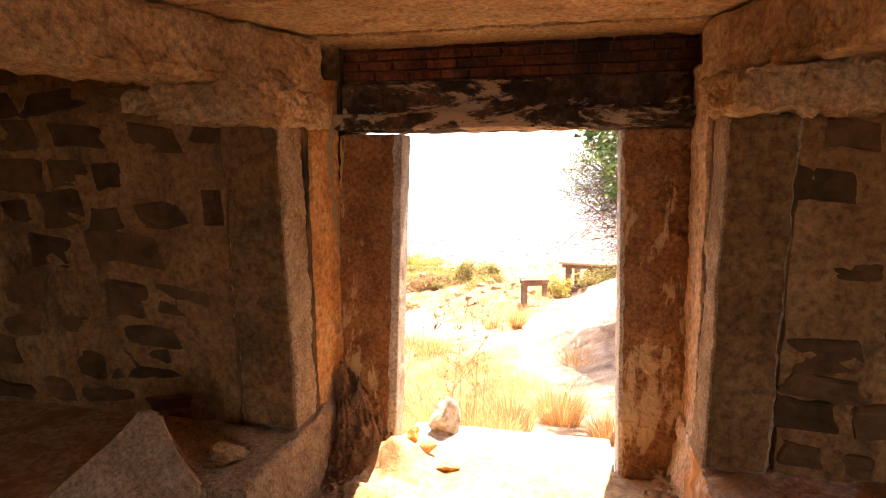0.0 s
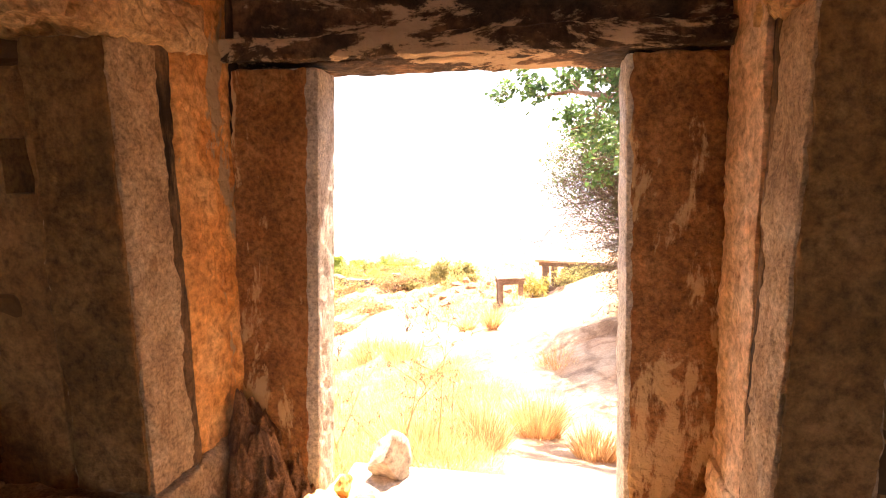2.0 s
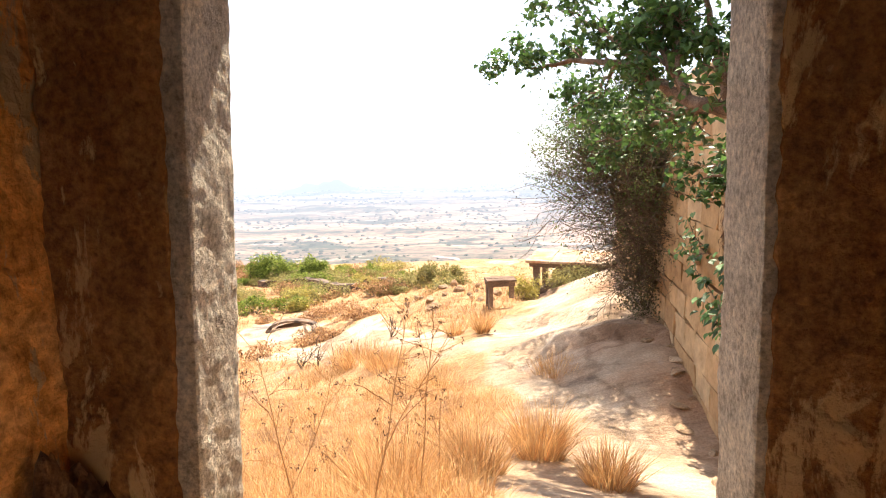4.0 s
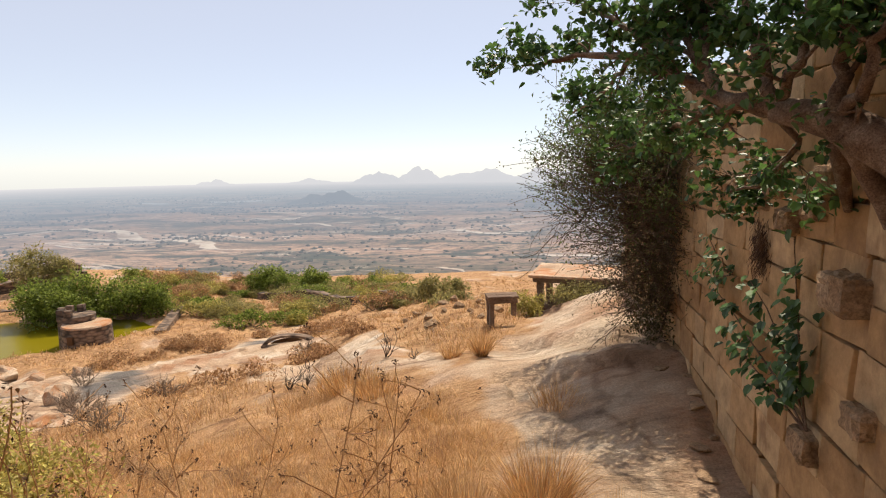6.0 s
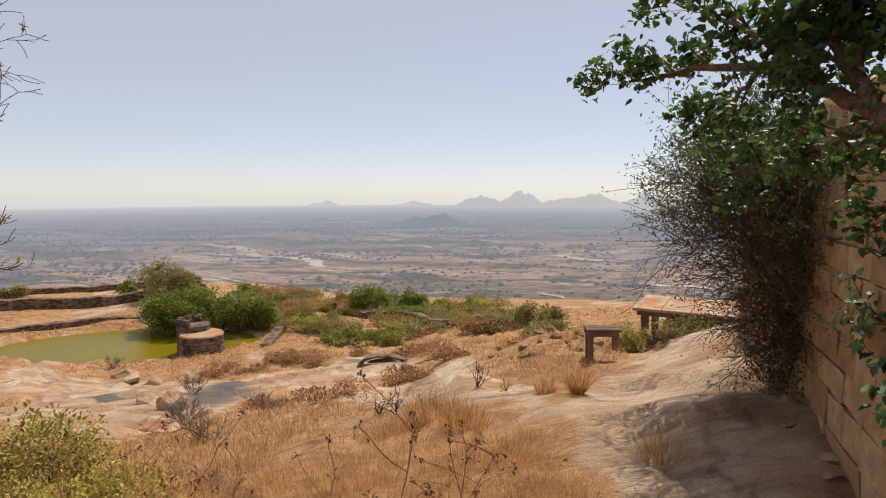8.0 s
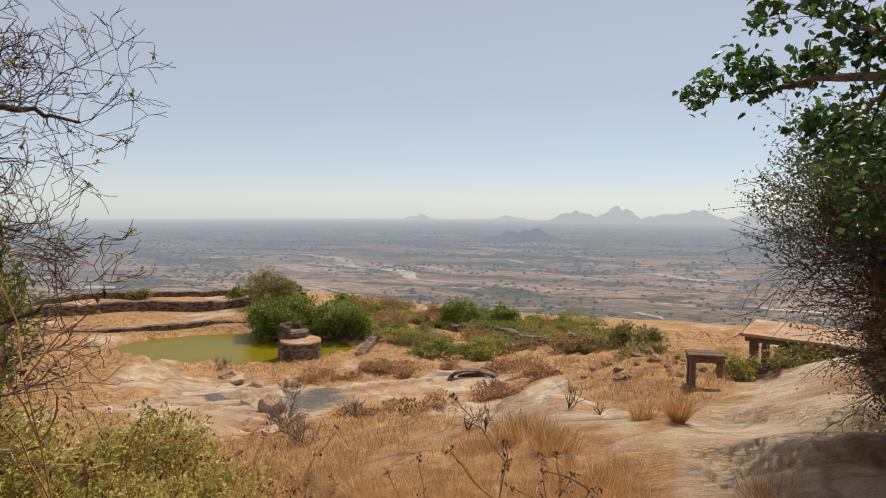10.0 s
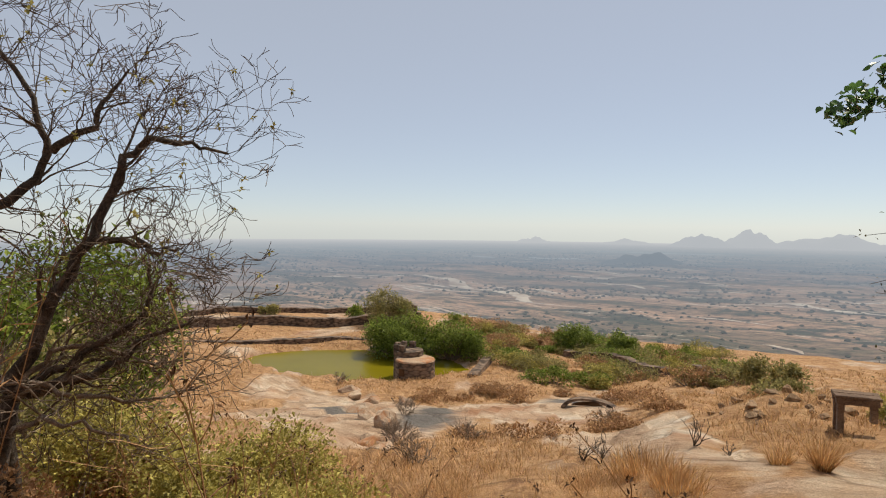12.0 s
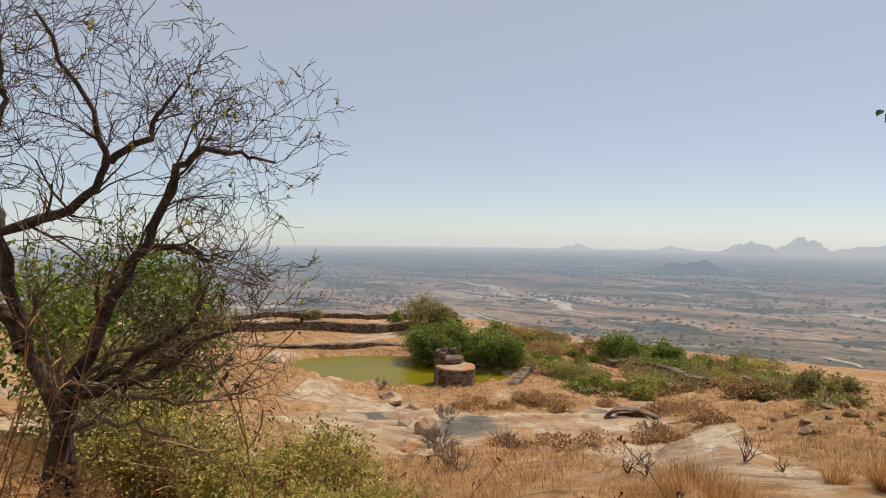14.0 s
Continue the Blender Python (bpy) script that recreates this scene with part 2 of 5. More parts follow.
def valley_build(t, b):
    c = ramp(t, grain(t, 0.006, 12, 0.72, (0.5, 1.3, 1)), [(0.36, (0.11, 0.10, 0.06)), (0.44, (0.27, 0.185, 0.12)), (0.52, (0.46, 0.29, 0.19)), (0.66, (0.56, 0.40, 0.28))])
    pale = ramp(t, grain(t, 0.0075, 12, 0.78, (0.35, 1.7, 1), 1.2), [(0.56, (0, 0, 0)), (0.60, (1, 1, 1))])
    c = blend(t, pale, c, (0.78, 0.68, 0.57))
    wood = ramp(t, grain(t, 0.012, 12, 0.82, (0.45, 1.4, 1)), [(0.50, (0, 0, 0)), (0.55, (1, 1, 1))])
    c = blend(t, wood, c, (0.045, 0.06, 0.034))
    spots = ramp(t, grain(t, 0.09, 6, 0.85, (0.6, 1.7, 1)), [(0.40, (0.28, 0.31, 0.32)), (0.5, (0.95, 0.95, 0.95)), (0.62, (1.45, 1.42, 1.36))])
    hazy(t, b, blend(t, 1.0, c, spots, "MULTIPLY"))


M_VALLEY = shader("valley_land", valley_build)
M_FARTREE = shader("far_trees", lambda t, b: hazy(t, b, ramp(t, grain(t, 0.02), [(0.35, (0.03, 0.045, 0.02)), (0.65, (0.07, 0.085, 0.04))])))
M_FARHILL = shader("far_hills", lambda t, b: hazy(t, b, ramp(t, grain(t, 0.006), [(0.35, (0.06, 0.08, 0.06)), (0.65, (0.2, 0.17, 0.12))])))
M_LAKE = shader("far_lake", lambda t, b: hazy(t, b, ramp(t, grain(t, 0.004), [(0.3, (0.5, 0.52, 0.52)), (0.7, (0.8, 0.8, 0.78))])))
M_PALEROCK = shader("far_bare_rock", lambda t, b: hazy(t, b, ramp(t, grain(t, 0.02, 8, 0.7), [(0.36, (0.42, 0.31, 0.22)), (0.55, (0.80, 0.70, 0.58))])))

# ---- building helpers ----
def empty(name, at=(0, 0, 0)):
    ob = new(name)
    ob.location = at
    ob.empty_display_size = 0.2
    return ob


def part(name, bm, material, parent=None, label="", smooth=False):
    """Links a bmesh as one mesh object, under a thing or a part; bm is in world metres less the parent's place."""
    me = bpy.data.meshes.new(name)
    bm.normal_update()
    bm.to_mesh(me)
    bm.free()
    if smooth:
        me.polygons.foreach_set("use_smooth", [True] * len(me.polygons))
    me.materials.append(material)
    ob = new(name, me)
    if parent is not None:
        ob.parent = parent
    if label:
        ob["label"] = label
    return ob


def block(x0, x1, y0, y1, z0, z1, cuts=0, rough=0.0, bevel=0.01, seed=0, bm=None):
    """A dressed stone: a bevelled box, cut into cells about as long as cuts, whose faces wander by rough."""
    keep = bm
    bm = bmesh.new()
    geo = bmesh.ops.create_cube(bm, size=1)
    for v in bm.verts:
        v.co = Vector(((x0 + x1) / 2 + v.co.x * (x1 - x0), (y0 + y1) / 2 + v.co.y * (y1 - y0), (z0 + z1) / 2 + v.co.z * (z1 - z0)))
    if bevel:
        bmesh.ops.bevel(bm, geom=bm.edges[:], offset=bevel, segments=2, affect="EDGES", profile=0.6)
    if cuts:
        for axis, lo, hi in ((0, x0, x1), (1, y0, y1), (2, z0, z1)):
            n = int((hi - lo) / cuts)
            for i in range(1, n):
                no = [0, 0, 0]
                no[axis] = 1
                co = [0, 0, 0]
                co[axis] = lo + (hi - lo) * i / n
                bmesh.ops.bisect_plane(bm, geom=bm.verts[:] + bm.edges[:] + bm.faces[:], plane_co=co, plane_no=no)
    if rough:
        bm.normal_update()
        for v in bm.verts:
            p = v.co + Vector((seed * 7.1, seed * 3.3, seed * 1.7))
            v.co += v.normal * rough * (0.45 * noise.noise(p * 3.0) + 0.6 * noise.noise(p * 9.0) + 0.6 * noise.noise(p * 24.0))
    if keep is not None:
        me = bpy.data.meshes.new("t")
        bm.to_mesh(me)
        bm.free()
        keep.from_mesh(me)
        bpy.data.meshes.remove(me)
        return keep
    return bm


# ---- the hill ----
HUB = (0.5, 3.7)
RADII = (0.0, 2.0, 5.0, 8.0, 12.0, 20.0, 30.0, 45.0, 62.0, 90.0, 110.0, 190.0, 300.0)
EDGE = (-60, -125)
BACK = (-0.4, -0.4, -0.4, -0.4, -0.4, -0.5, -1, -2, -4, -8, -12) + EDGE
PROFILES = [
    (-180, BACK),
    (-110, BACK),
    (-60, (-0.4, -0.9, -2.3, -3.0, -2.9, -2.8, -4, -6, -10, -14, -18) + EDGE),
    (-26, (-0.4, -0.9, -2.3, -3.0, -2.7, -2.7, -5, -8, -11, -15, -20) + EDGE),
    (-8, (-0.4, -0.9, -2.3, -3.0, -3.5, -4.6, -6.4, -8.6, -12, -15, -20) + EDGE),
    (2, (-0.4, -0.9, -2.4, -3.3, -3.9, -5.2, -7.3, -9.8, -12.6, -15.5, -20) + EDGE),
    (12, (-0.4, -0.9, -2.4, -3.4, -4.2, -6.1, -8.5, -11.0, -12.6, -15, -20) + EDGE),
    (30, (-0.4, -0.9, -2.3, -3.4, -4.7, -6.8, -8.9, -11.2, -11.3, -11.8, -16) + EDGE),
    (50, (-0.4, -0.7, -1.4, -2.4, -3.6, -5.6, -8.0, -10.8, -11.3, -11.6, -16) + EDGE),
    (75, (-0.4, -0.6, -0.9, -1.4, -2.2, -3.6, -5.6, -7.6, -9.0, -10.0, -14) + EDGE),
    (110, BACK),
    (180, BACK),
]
POND = (-31.5, 49.8, 10.5, 5.8, 15.0)   # centre, half length, half width, turn
POND_Z = -11.75


def ease(lo, hi, x):
    u = min(1.0, max(0.0, (x - lo) / (hi - lo)))
    return u * u * (3 - 2 * u)


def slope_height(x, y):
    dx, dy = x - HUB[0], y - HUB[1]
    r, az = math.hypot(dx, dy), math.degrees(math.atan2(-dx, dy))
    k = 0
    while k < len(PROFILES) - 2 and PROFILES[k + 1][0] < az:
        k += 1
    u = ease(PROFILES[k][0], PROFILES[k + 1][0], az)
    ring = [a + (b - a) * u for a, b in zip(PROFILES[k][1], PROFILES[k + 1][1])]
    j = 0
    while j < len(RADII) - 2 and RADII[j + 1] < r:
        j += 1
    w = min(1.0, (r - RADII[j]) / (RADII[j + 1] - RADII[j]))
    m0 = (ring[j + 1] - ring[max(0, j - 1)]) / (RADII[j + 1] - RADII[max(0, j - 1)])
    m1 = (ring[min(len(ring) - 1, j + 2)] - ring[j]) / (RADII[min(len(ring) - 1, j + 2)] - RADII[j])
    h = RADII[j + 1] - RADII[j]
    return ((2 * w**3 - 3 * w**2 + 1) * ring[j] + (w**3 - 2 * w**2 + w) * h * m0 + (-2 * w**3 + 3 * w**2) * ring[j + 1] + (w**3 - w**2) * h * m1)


def pond_reach(x, y):
    """0 in the pond's middle, 1 at its shore."""
    a = radians(POND[4])
    dx, dy = x - POND[0], y - POND[1]
    u, v = dx * math.cos(a) + dy * math.sin(a), -dx * math.sin(a) + dy * math.cos(a)
    return math.hypot(u / POND[2], v / POND[3]) + 0.10 * noise.noise(Vector((x * 0.25, y * 0.25, 3)))


def ground_z(x, y):
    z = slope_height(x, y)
    r = math.hypot(x - HUB[0], y - HUB[1])
    p = Vector((x, y, 0))
    out = ease(1.0, 4.0, r) * (1 if y > 3.2 else ease(14, 30, r))
    z += out * (0.05 * noise.noise(p * 1.3) + 0.16 * noise.noise(p * 0.3 + Vector((7, 3, 0))) + min(0.7, r * 0.016) * noise.noise(p * 0.1))
    # sheets of granite that break off in low ledges
    if 7 < r < 70:
        q = noise.noise(Vector((x * 0.16 + 0.1 * y, y * 0.10, 1.5))) * 3.0 + 0.25 * noise.noise(p * 1.1)
        f = q - math.floor(q)
        z += ease(7, 12, r) * (1 - ease(45, 70, r)) * 0.36 * (ease(0.0, 0.07, f) - f)
    z += 1.0 * math.exp(-((x - 1.8) ** 2) / 5.0 - ((y - 28.5) ** 2) / 8.0)   # rubble bank beside the shelters
    d = pond_reach(x, y)
    if d < 1.5:
        z = max(z, POND_Z + 0.25) if d > 1.08 else z
        z += (POND_Z - 0.8 - z) * (1 - ease(0.92, 1.06, d))
    return z


def grassy(x, y):
    """1 where dry grass grows, 0 on bare rock."""
    dx, dy = x - HUB[0], y - HUB[1]
    r, az = math.hypot(dx, dy), math.degrees(math.atan2(-dx, dy))
    if pond_reach(x, y) < 1.06:
        return 0.0
    g = 0.42 + 1.5 * noise.noise(Vector((x * 0.17, y * 0.12, 9.0))) + 0.5 * noise.noise(Vector((x * 0.7, y * 0.7, 4.0)))
    g += 0.75 * (1 - ease(7.5, 12.0, r)) * ease(-26, -12, az)
    g -= 0.9 * (1 - ease(-14, -4, az)) * (1 - ease(21, 27, r))
    g += 0.3 * (1 - ease(15, 24, r)) * ease(3, 10, az) + 0.35 * ease(30, 42, r) + 0.4 * ease(15, 30, az) * (1 - ease(9, 20, r))
    g += 0.8 * math.exp(-((x - 1.8) ** 2) / 6.0 - ((y - 28.5) ** 2) / 9.0)
    g -= 0.8 * math.exp(-((x + 14) ** 2 + (y - 31) ** 2) / 30) + 0.9 * math.exp(-((x + 22) ** 2 + (y - 29) ** 2) / 35)
    return min(1.0, max(0.0, g))


def stained(x, y):
    """Dark grey water stains on the rock, below the tank's overflow and on the dome."""
    return 0.6 * max(math.exp(-((x + 13.6 + 0.3 * (y - 31)) ** 2) / 5 - ((y - 31) ** 2) / 26), math.exp(-((x + 20) ** 2) / 9 - ((y - 32) ** 2) / 1.5), math.exp(-((x + 8.5) ** 2) / 9 - ((y - 42) ** 2) / 3))

# ---- ground, valley and water ----
def polar_ground():
    az = [-180 + 5.0 * i for i in range(22)] + [-70 + 0.5 * i for i in range(300)] + [80 + 5.0 * i for i in range(20)]
    radii = [0.4]
    while radii[-1] < 330:
        radii.append(radii[-1] * 1.026 + 0.02)
    verts, faces, n = [], [], len(az)
    for r in radii:
        for a in az:
            x, y = HUB[0] - r * math.sin(radians(a)), HUB[1] + r * math.cos(radians(a))
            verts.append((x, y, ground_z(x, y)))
    for k in range(len(radii) - 1):
        for i in range(n):
            j = (i + 1) % n
            faces.append((k * n + j, k * n + i, (k + 1) * n + i, (k + 1) * n + j))
    faces.append(list(range(n)))
    me = bpy.data.meshes.new("ground")
    me.from_pydata(verts, [], faces)
    mask = me.attributes.new("grassy", "FLOAT", "POINT")
    mask.data.foreach_set("value", [grassy(v[0], v[1]) for v in verts])
    mask = me.attributes.new("stain", "FLOAT", "POINT")
    mask.data.foreach_set("value", [stained(v[0], v[1]) for v in verts])
    me.polygons.foreach_set("use_smooth", [True] * len(me.polygons))
    me.materials.append(M_GROUND)
    return new("ground", me)


ground = tagged(polar_ground(), "tan granite hillside with red soil and dry grass", "ground", kind="structure")
VALLEY_Z = -120.0


def disc(cx, cy, rx, ry, z, turn=0.0, wobble=0.0, n=64):
    bm = bmesh.new()
    c, s = math.cos(radians(turn)), math.sin(radians(turn))
    ring = []
    for i in range(n):
        a = 2 * math.pi * i / n
        k = 1 + wobble * noise.noise(Vector((math.cos(a) * 1.7 + cx, math.sin(a) * 1.7 + cy, 1))) + wobble * 0.6 * noise.noise(Vector((math.cos(a) * 6 + cx, math.sin(a) * 6, 5)))
        u, v = rx * k * math.cos(a), ry * k * math.sin(a)
        ring.append(bm.verts.new((cx + u * c - v * s, cy + u * s + v * c, z)))
    bm.faces.new(ring)
    return bm


def valley_z(x, y):
    """Low rocky swells on the plain, flatter far off."""
    p = Vector((x * 0.0028, y * 0.0042, 0))
    k = 0.5 + 0.5 * noise.noise(p) + 0.35 * noise.noise(p * 2.7 + Vector((3, 1, 0)))
    r = math.hypot(x, y)
    return VALLEY_Z + ease(250, 600, r) * (1 - ease(1900, 3200, r)) * (26 * max(0.0, k - 0.45) + 2.5 * noise.noise(Vector((x * 0.02, y * 0.03, 5))))


def valley_mesh():
    az = [-180 + 6 * i for i in range(20)] + [-60 + 0.6 * i for i in range(235)] + [81 + 6 * i for i in range(17)]
    radii = [240.0]
    while radii[-1] < 4700:
        radii.append(radii[-1] * 1.022)
    n, verts, faces = len(az), [(0, 0, VALLEY_Z)], []
    for r in radii:
        for a in az:
            x, y = -r * math.sin(radians(a)), r * math.cos(radians(a))
            verts.append((x, y, valley_z(x, y)))
    for i in range(n):
        faces.append((0, 1 + (i + 1) % n, 1 + i))
    for k in range(len(radii) - 1):
        for i in range(n):
            j = (i + 1) % n
            faces.append((1 + k * n + j, 1 + k * n + i, 1 + (k + 1) * n + i, 1 + (k + 1) * n + j)[::-1])
    me = bpy.data.meshes.new("valley_backdrop")
    me.from_pydata(verts, [], faces)
    me.polygons.foreach_set("use_smooth", [True] * len(me.polygons))
    me.materials.append(M_VALLEY)
    return new("valley_backdrop", me)


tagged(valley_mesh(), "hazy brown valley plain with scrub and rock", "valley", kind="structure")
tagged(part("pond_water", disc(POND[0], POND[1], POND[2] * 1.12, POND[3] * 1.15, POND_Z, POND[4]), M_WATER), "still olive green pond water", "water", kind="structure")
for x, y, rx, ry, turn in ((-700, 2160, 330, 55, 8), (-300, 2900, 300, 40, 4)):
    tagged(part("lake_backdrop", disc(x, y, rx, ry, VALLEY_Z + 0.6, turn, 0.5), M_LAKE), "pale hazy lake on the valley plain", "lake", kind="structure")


def bare_sheet(ax, ay, bx, by, wide, seed):
    """A long sheet of bare rock draped over the plain, ragged at its edges."""
    bm = bmesh.new()
    n, m = 40, 8
    along = Vector((bx - ax, by - ay, 0))
    side = Vector((-along.y, along.x, 0)).normalized()
    grid = []
    for i in range(n + 1):
        u = i / n
        half = wide * (math.sin(math.pi * u) ** 0.6) * (0.6 + 0.5 * noise.noise(Vector((u * 5, seed, 0))))
        mid = Vector((ax, ay, 0)) + along * u + side * wide * 0.9 * noise.noise(Vector((u * 3, seed, 4)))
        row = []
        for j in range(m + 1):
            p = mid + side * max(1.0, half) * (j / m * 2 - 1) * (1 + 0.4 * noise.noise(Vector((u * 14, j, seed))))
            row.append(bm.verts.new((p.x, p.y, valley_z(p.x, p.y) + 1.2)))
        grid.append(row)
    for a, b in zip(grid, grid[1:]):
        for j in range(m):
            bm.faces.new((a[j], b[j], b[j + 1], a[j + 1]))
    bmesh.ops.recalc_face_normals(bm, faces=bm.faces[:])
    return bm


for k, (ax, ay, bx, by, wide) in enumerate(((-690, 1247, -399, 1000, 26), (-384, 1010, -278, 882, 24), (-120, 1374, -10, 1317, 20), (70, 1087, 200, 1002, 18), (5, 702, 60, 660, 10), (-282, 1297, -150, 1215, 14),
                                            (-396, 751, -292, 718, 7), (-190, 716, -100, 677, 6), (-850, 1098, -713, 1194, 16), (-60, 880, 40, 840, 9), (160, 780, 250, 740, 8), (-560, 980, -470, 930, 12))):
    tagged(part("bare_rock_backdrop", bare_sheet(ax, ay, bx, by, wide, k * 1.7), M_PALEROCK, smooth=True), "pale sheet of bare rock on the valley plain", "bare rock", "bare rock in the valley", "structure")


def hill(x, y, w, d, h, seed, sharp=1.4):
    """A rocky inselberg with an uneven skyline."""
    bm = bmesh.new()
    n, m = 60, 14
    grid = []
    for j in range(m + 1):
        row = []
        for i in range(n + 1):
            u, v = i / n * 2 - 1, j / m * 2 - 1
            k = max(0.0, 1 - abs(u) ** 1.5 - 0.9 * v * v) ** sharp
            k *= 0.75 + 0.45 * noise.noise(Vector((u * 3 + seed, v * 2, seed))) + 0.2 * noise.noise(Vector((u * 9, v * 5, seed)))
            row.append(bm.verts.new((x + u * w, y + v * d, VALLEY_Z - 2 + max(0, k) * h)))
        grid.append(row)
    for a, b in zip(grid, grid[1:]):
        for i in range(n):
            bm.faces.new((a[i], a[i + 1], b[i + 1], b[i]))
    return bm


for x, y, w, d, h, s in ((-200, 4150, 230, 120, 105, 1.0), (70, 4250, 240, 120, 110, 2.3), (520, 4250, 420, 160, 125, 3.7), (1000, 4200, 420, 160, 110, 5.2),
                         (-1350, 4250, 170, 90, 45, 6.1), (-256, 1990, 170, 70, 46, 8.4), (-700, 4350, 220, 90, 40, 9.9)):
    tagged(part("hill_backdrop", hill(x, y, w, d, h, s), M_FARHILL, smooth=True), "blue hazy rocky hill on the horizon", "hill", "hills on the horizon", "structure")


class Soup:
    """Many small faces gathered into one mesh."""
    def __init__(self):
        self.verts, self.faces = [], []

    def quad(self, a, b, c, d):
        n = len(self.verts)
        self.verts += [a, b, c, d]
        self.faces.append((n, n + 1, n + 2, n + 3))

    def tri(self, a, b, c):
        n = len(self.verts)
        self.verts += [a, b, c]
        self.faces.append((n, n + 1, n + 2))

    def tube(self, pts, radii, sides=5):
        base, n = len(self.verts), len(pts)
        for i, p in enumerate(pts):
            d = (pts[min(n - 1, i + 1)] - pts[max(0, i - 1)]).normalized()
            a = d.orthogonal().normalized() if i == 0 else (a - d * a.dot(d)).normalized()
            b = d.cross(a)
            for k in range(sides):
                w = 2 * math.pi * k / sides
                self.verts.append(p + (a * math.cos(w) + b * math.sin(w)) * radii[i])
        for i in range(n - 1):
            for k in range(sides):
                q = (k + 1) % sides
                self.faces.append((base + i * sides + k, base + i * sides + q, base + (i + 1) * sides + q, base + (i + 1) * sides + k))
        self.faces.append(tuple(base + (n - 1) * sides + k for k in range(sides)))

    def leaf(self, p, d, up, length, width, fold=0.25):
        """A leaf with a bent midrib: two halves of three corners each."""
        side = d.cross(up)
        side = side.normalized() if side.length > 1e-4 else Vector((1, 0, 0))
        n = side.cross(d).normalized()
        m = p + d * length * 0.45
        a, b, tip = m + side * width * 0.5 + n * fold * width, m - side * width * 0.5 + n * fold * width, p + d * length - n * fold * length * 0.3
        k = len(self.verts)
        self.verts += [p, a, tip, b]
        self.faces += [(k, k + 1, k + 2), (k, k + 2, k + 3)]

    def broad(self, p, d, up, length, width, fold=0.12):
        """A heart-shaped leaf, folded along its midrib."""
        side = d.cross(up)
        side = side.normalized() if side.length > 1e-4 else Vector((1, 0, 0))
        n = side.cross(d).normalized()
        k = len(self.verts)
        self.verts += [p, p + d * length * 0.5 - n * fold * length * 0.2, p + d * length - n * fold * length]
        for e in (1, -1):
            self.verts += [p + d * length * u + side * (e * width * w) + n * fold * width * w * 2 for u, w in ((-0.06, 0.26), (0.22, 0.5), (0.55, 0.42), (0.82, 0.17))]
        self.faces += [(k, k + 3, k + 4, k + 1), (k + 1, k + 4, k + 5), (k + 1, k + 5, k + 6, k + 2), (k, k + 1, k + 8, k + 7), (k + 1, k + 9, k + 8), (k + 1, k + 2, k + 10, k + 9)]

    def clump(self, p, rx, rz, rng, n=8):
        """A lumpy low mass, for trees seen far off."""
        base = len(self.verts)
        for j in range(4):
            h = (0.0, 0.35, 0.75, 1.0)[j]
            w = (0.75, 1.0, 0.7, 0.15)[j]
            for i in range(n):
                a = 2 * math.pi * i / n
                k = w * rx * rng.uniform(0.7, 1.2)
                self.verts.append(Vector((p[0] + k * math.cos(a), p[1] + k * math.sin(a), p[2] + h * rz * rng.uniform(0.85, 1.15))))
        for j in range(3):
            for i in range(n):
                q = (i + 1) % n
                self.faces.append((base + j * n + i, base + j * n + q, base + (j + 1) * n + q, base + (j + 1) * n + i))
        self.faces.append(tuple(base + 3 * n + i for i in range(n)))

    def ob(self, name, material, parent=None, label="", smooth=False):
        me = bpy.data.meshes.new(name)
        me.from_pydata([tuple(v) for v in self.verts], [], self.faces)
        me.materials.append(material)
        if smooth:
            me.polygons.foreach_set("use_smooth", [True] * len(me.polygons))
        o = new(name, me)
        if parent is not None:
            o.parent = parent
        if label:
            o["label"] = label
        return o


rng = random.Random(11)
wood = Soup()
for i in range(17000):
    r, az = 420 + 2300 * rng.random() ** 1.5, rng.uniform(-50, 75)
    x, y = -r * math.sin(radians(az)), r * math.cos(radians(az))
    if noise.noise(Vector((x * 0.004, y * 0.006, 2))) + rng.uniform(-0.45, 0.25) < 0.02:
        continue
    s = rng.uniform(1.1, 2.9) * (1 + r / 2200)
    wood.clump((x, y, valley_z(x, y) - 0.4), s, s * rng.uniform(0.6, 1.0), rng, 6)
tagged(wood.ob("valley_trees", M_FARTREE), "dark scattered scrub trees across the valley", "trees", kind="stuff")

# ---- the gatehouse ----
# Its own axes: u along the doorway, v outwards, from the middle of the doorway's inner face.
GATE = pose(0.38, 3.62, 0, 0, 0, -12.5)


def laid(ob, label="", category="", group="", kind=""):
    ob.matrix_basis = GATE
    return tagged(ob, label, category, group, kind)


def gate_thing(name, label, category, group=""):
    return laid(empty(name), label, category, group)


def lean(bm, at, du_dz=0.0, dv_dz=0.0):
    for v in bm.verts:
        v.co.x += du_dz * (v.co.z - at)
        v.co.y += dv_dz * (v.co.z - at)
    return bm


def splayed(bm):
    """Opens the inner side of a jamb a little towards the outside."""
    for v in bm.verts:
        if v.co.x > -0.92:
            v.co.x += 0.03 - 0.11 * v.co.y
    return bm


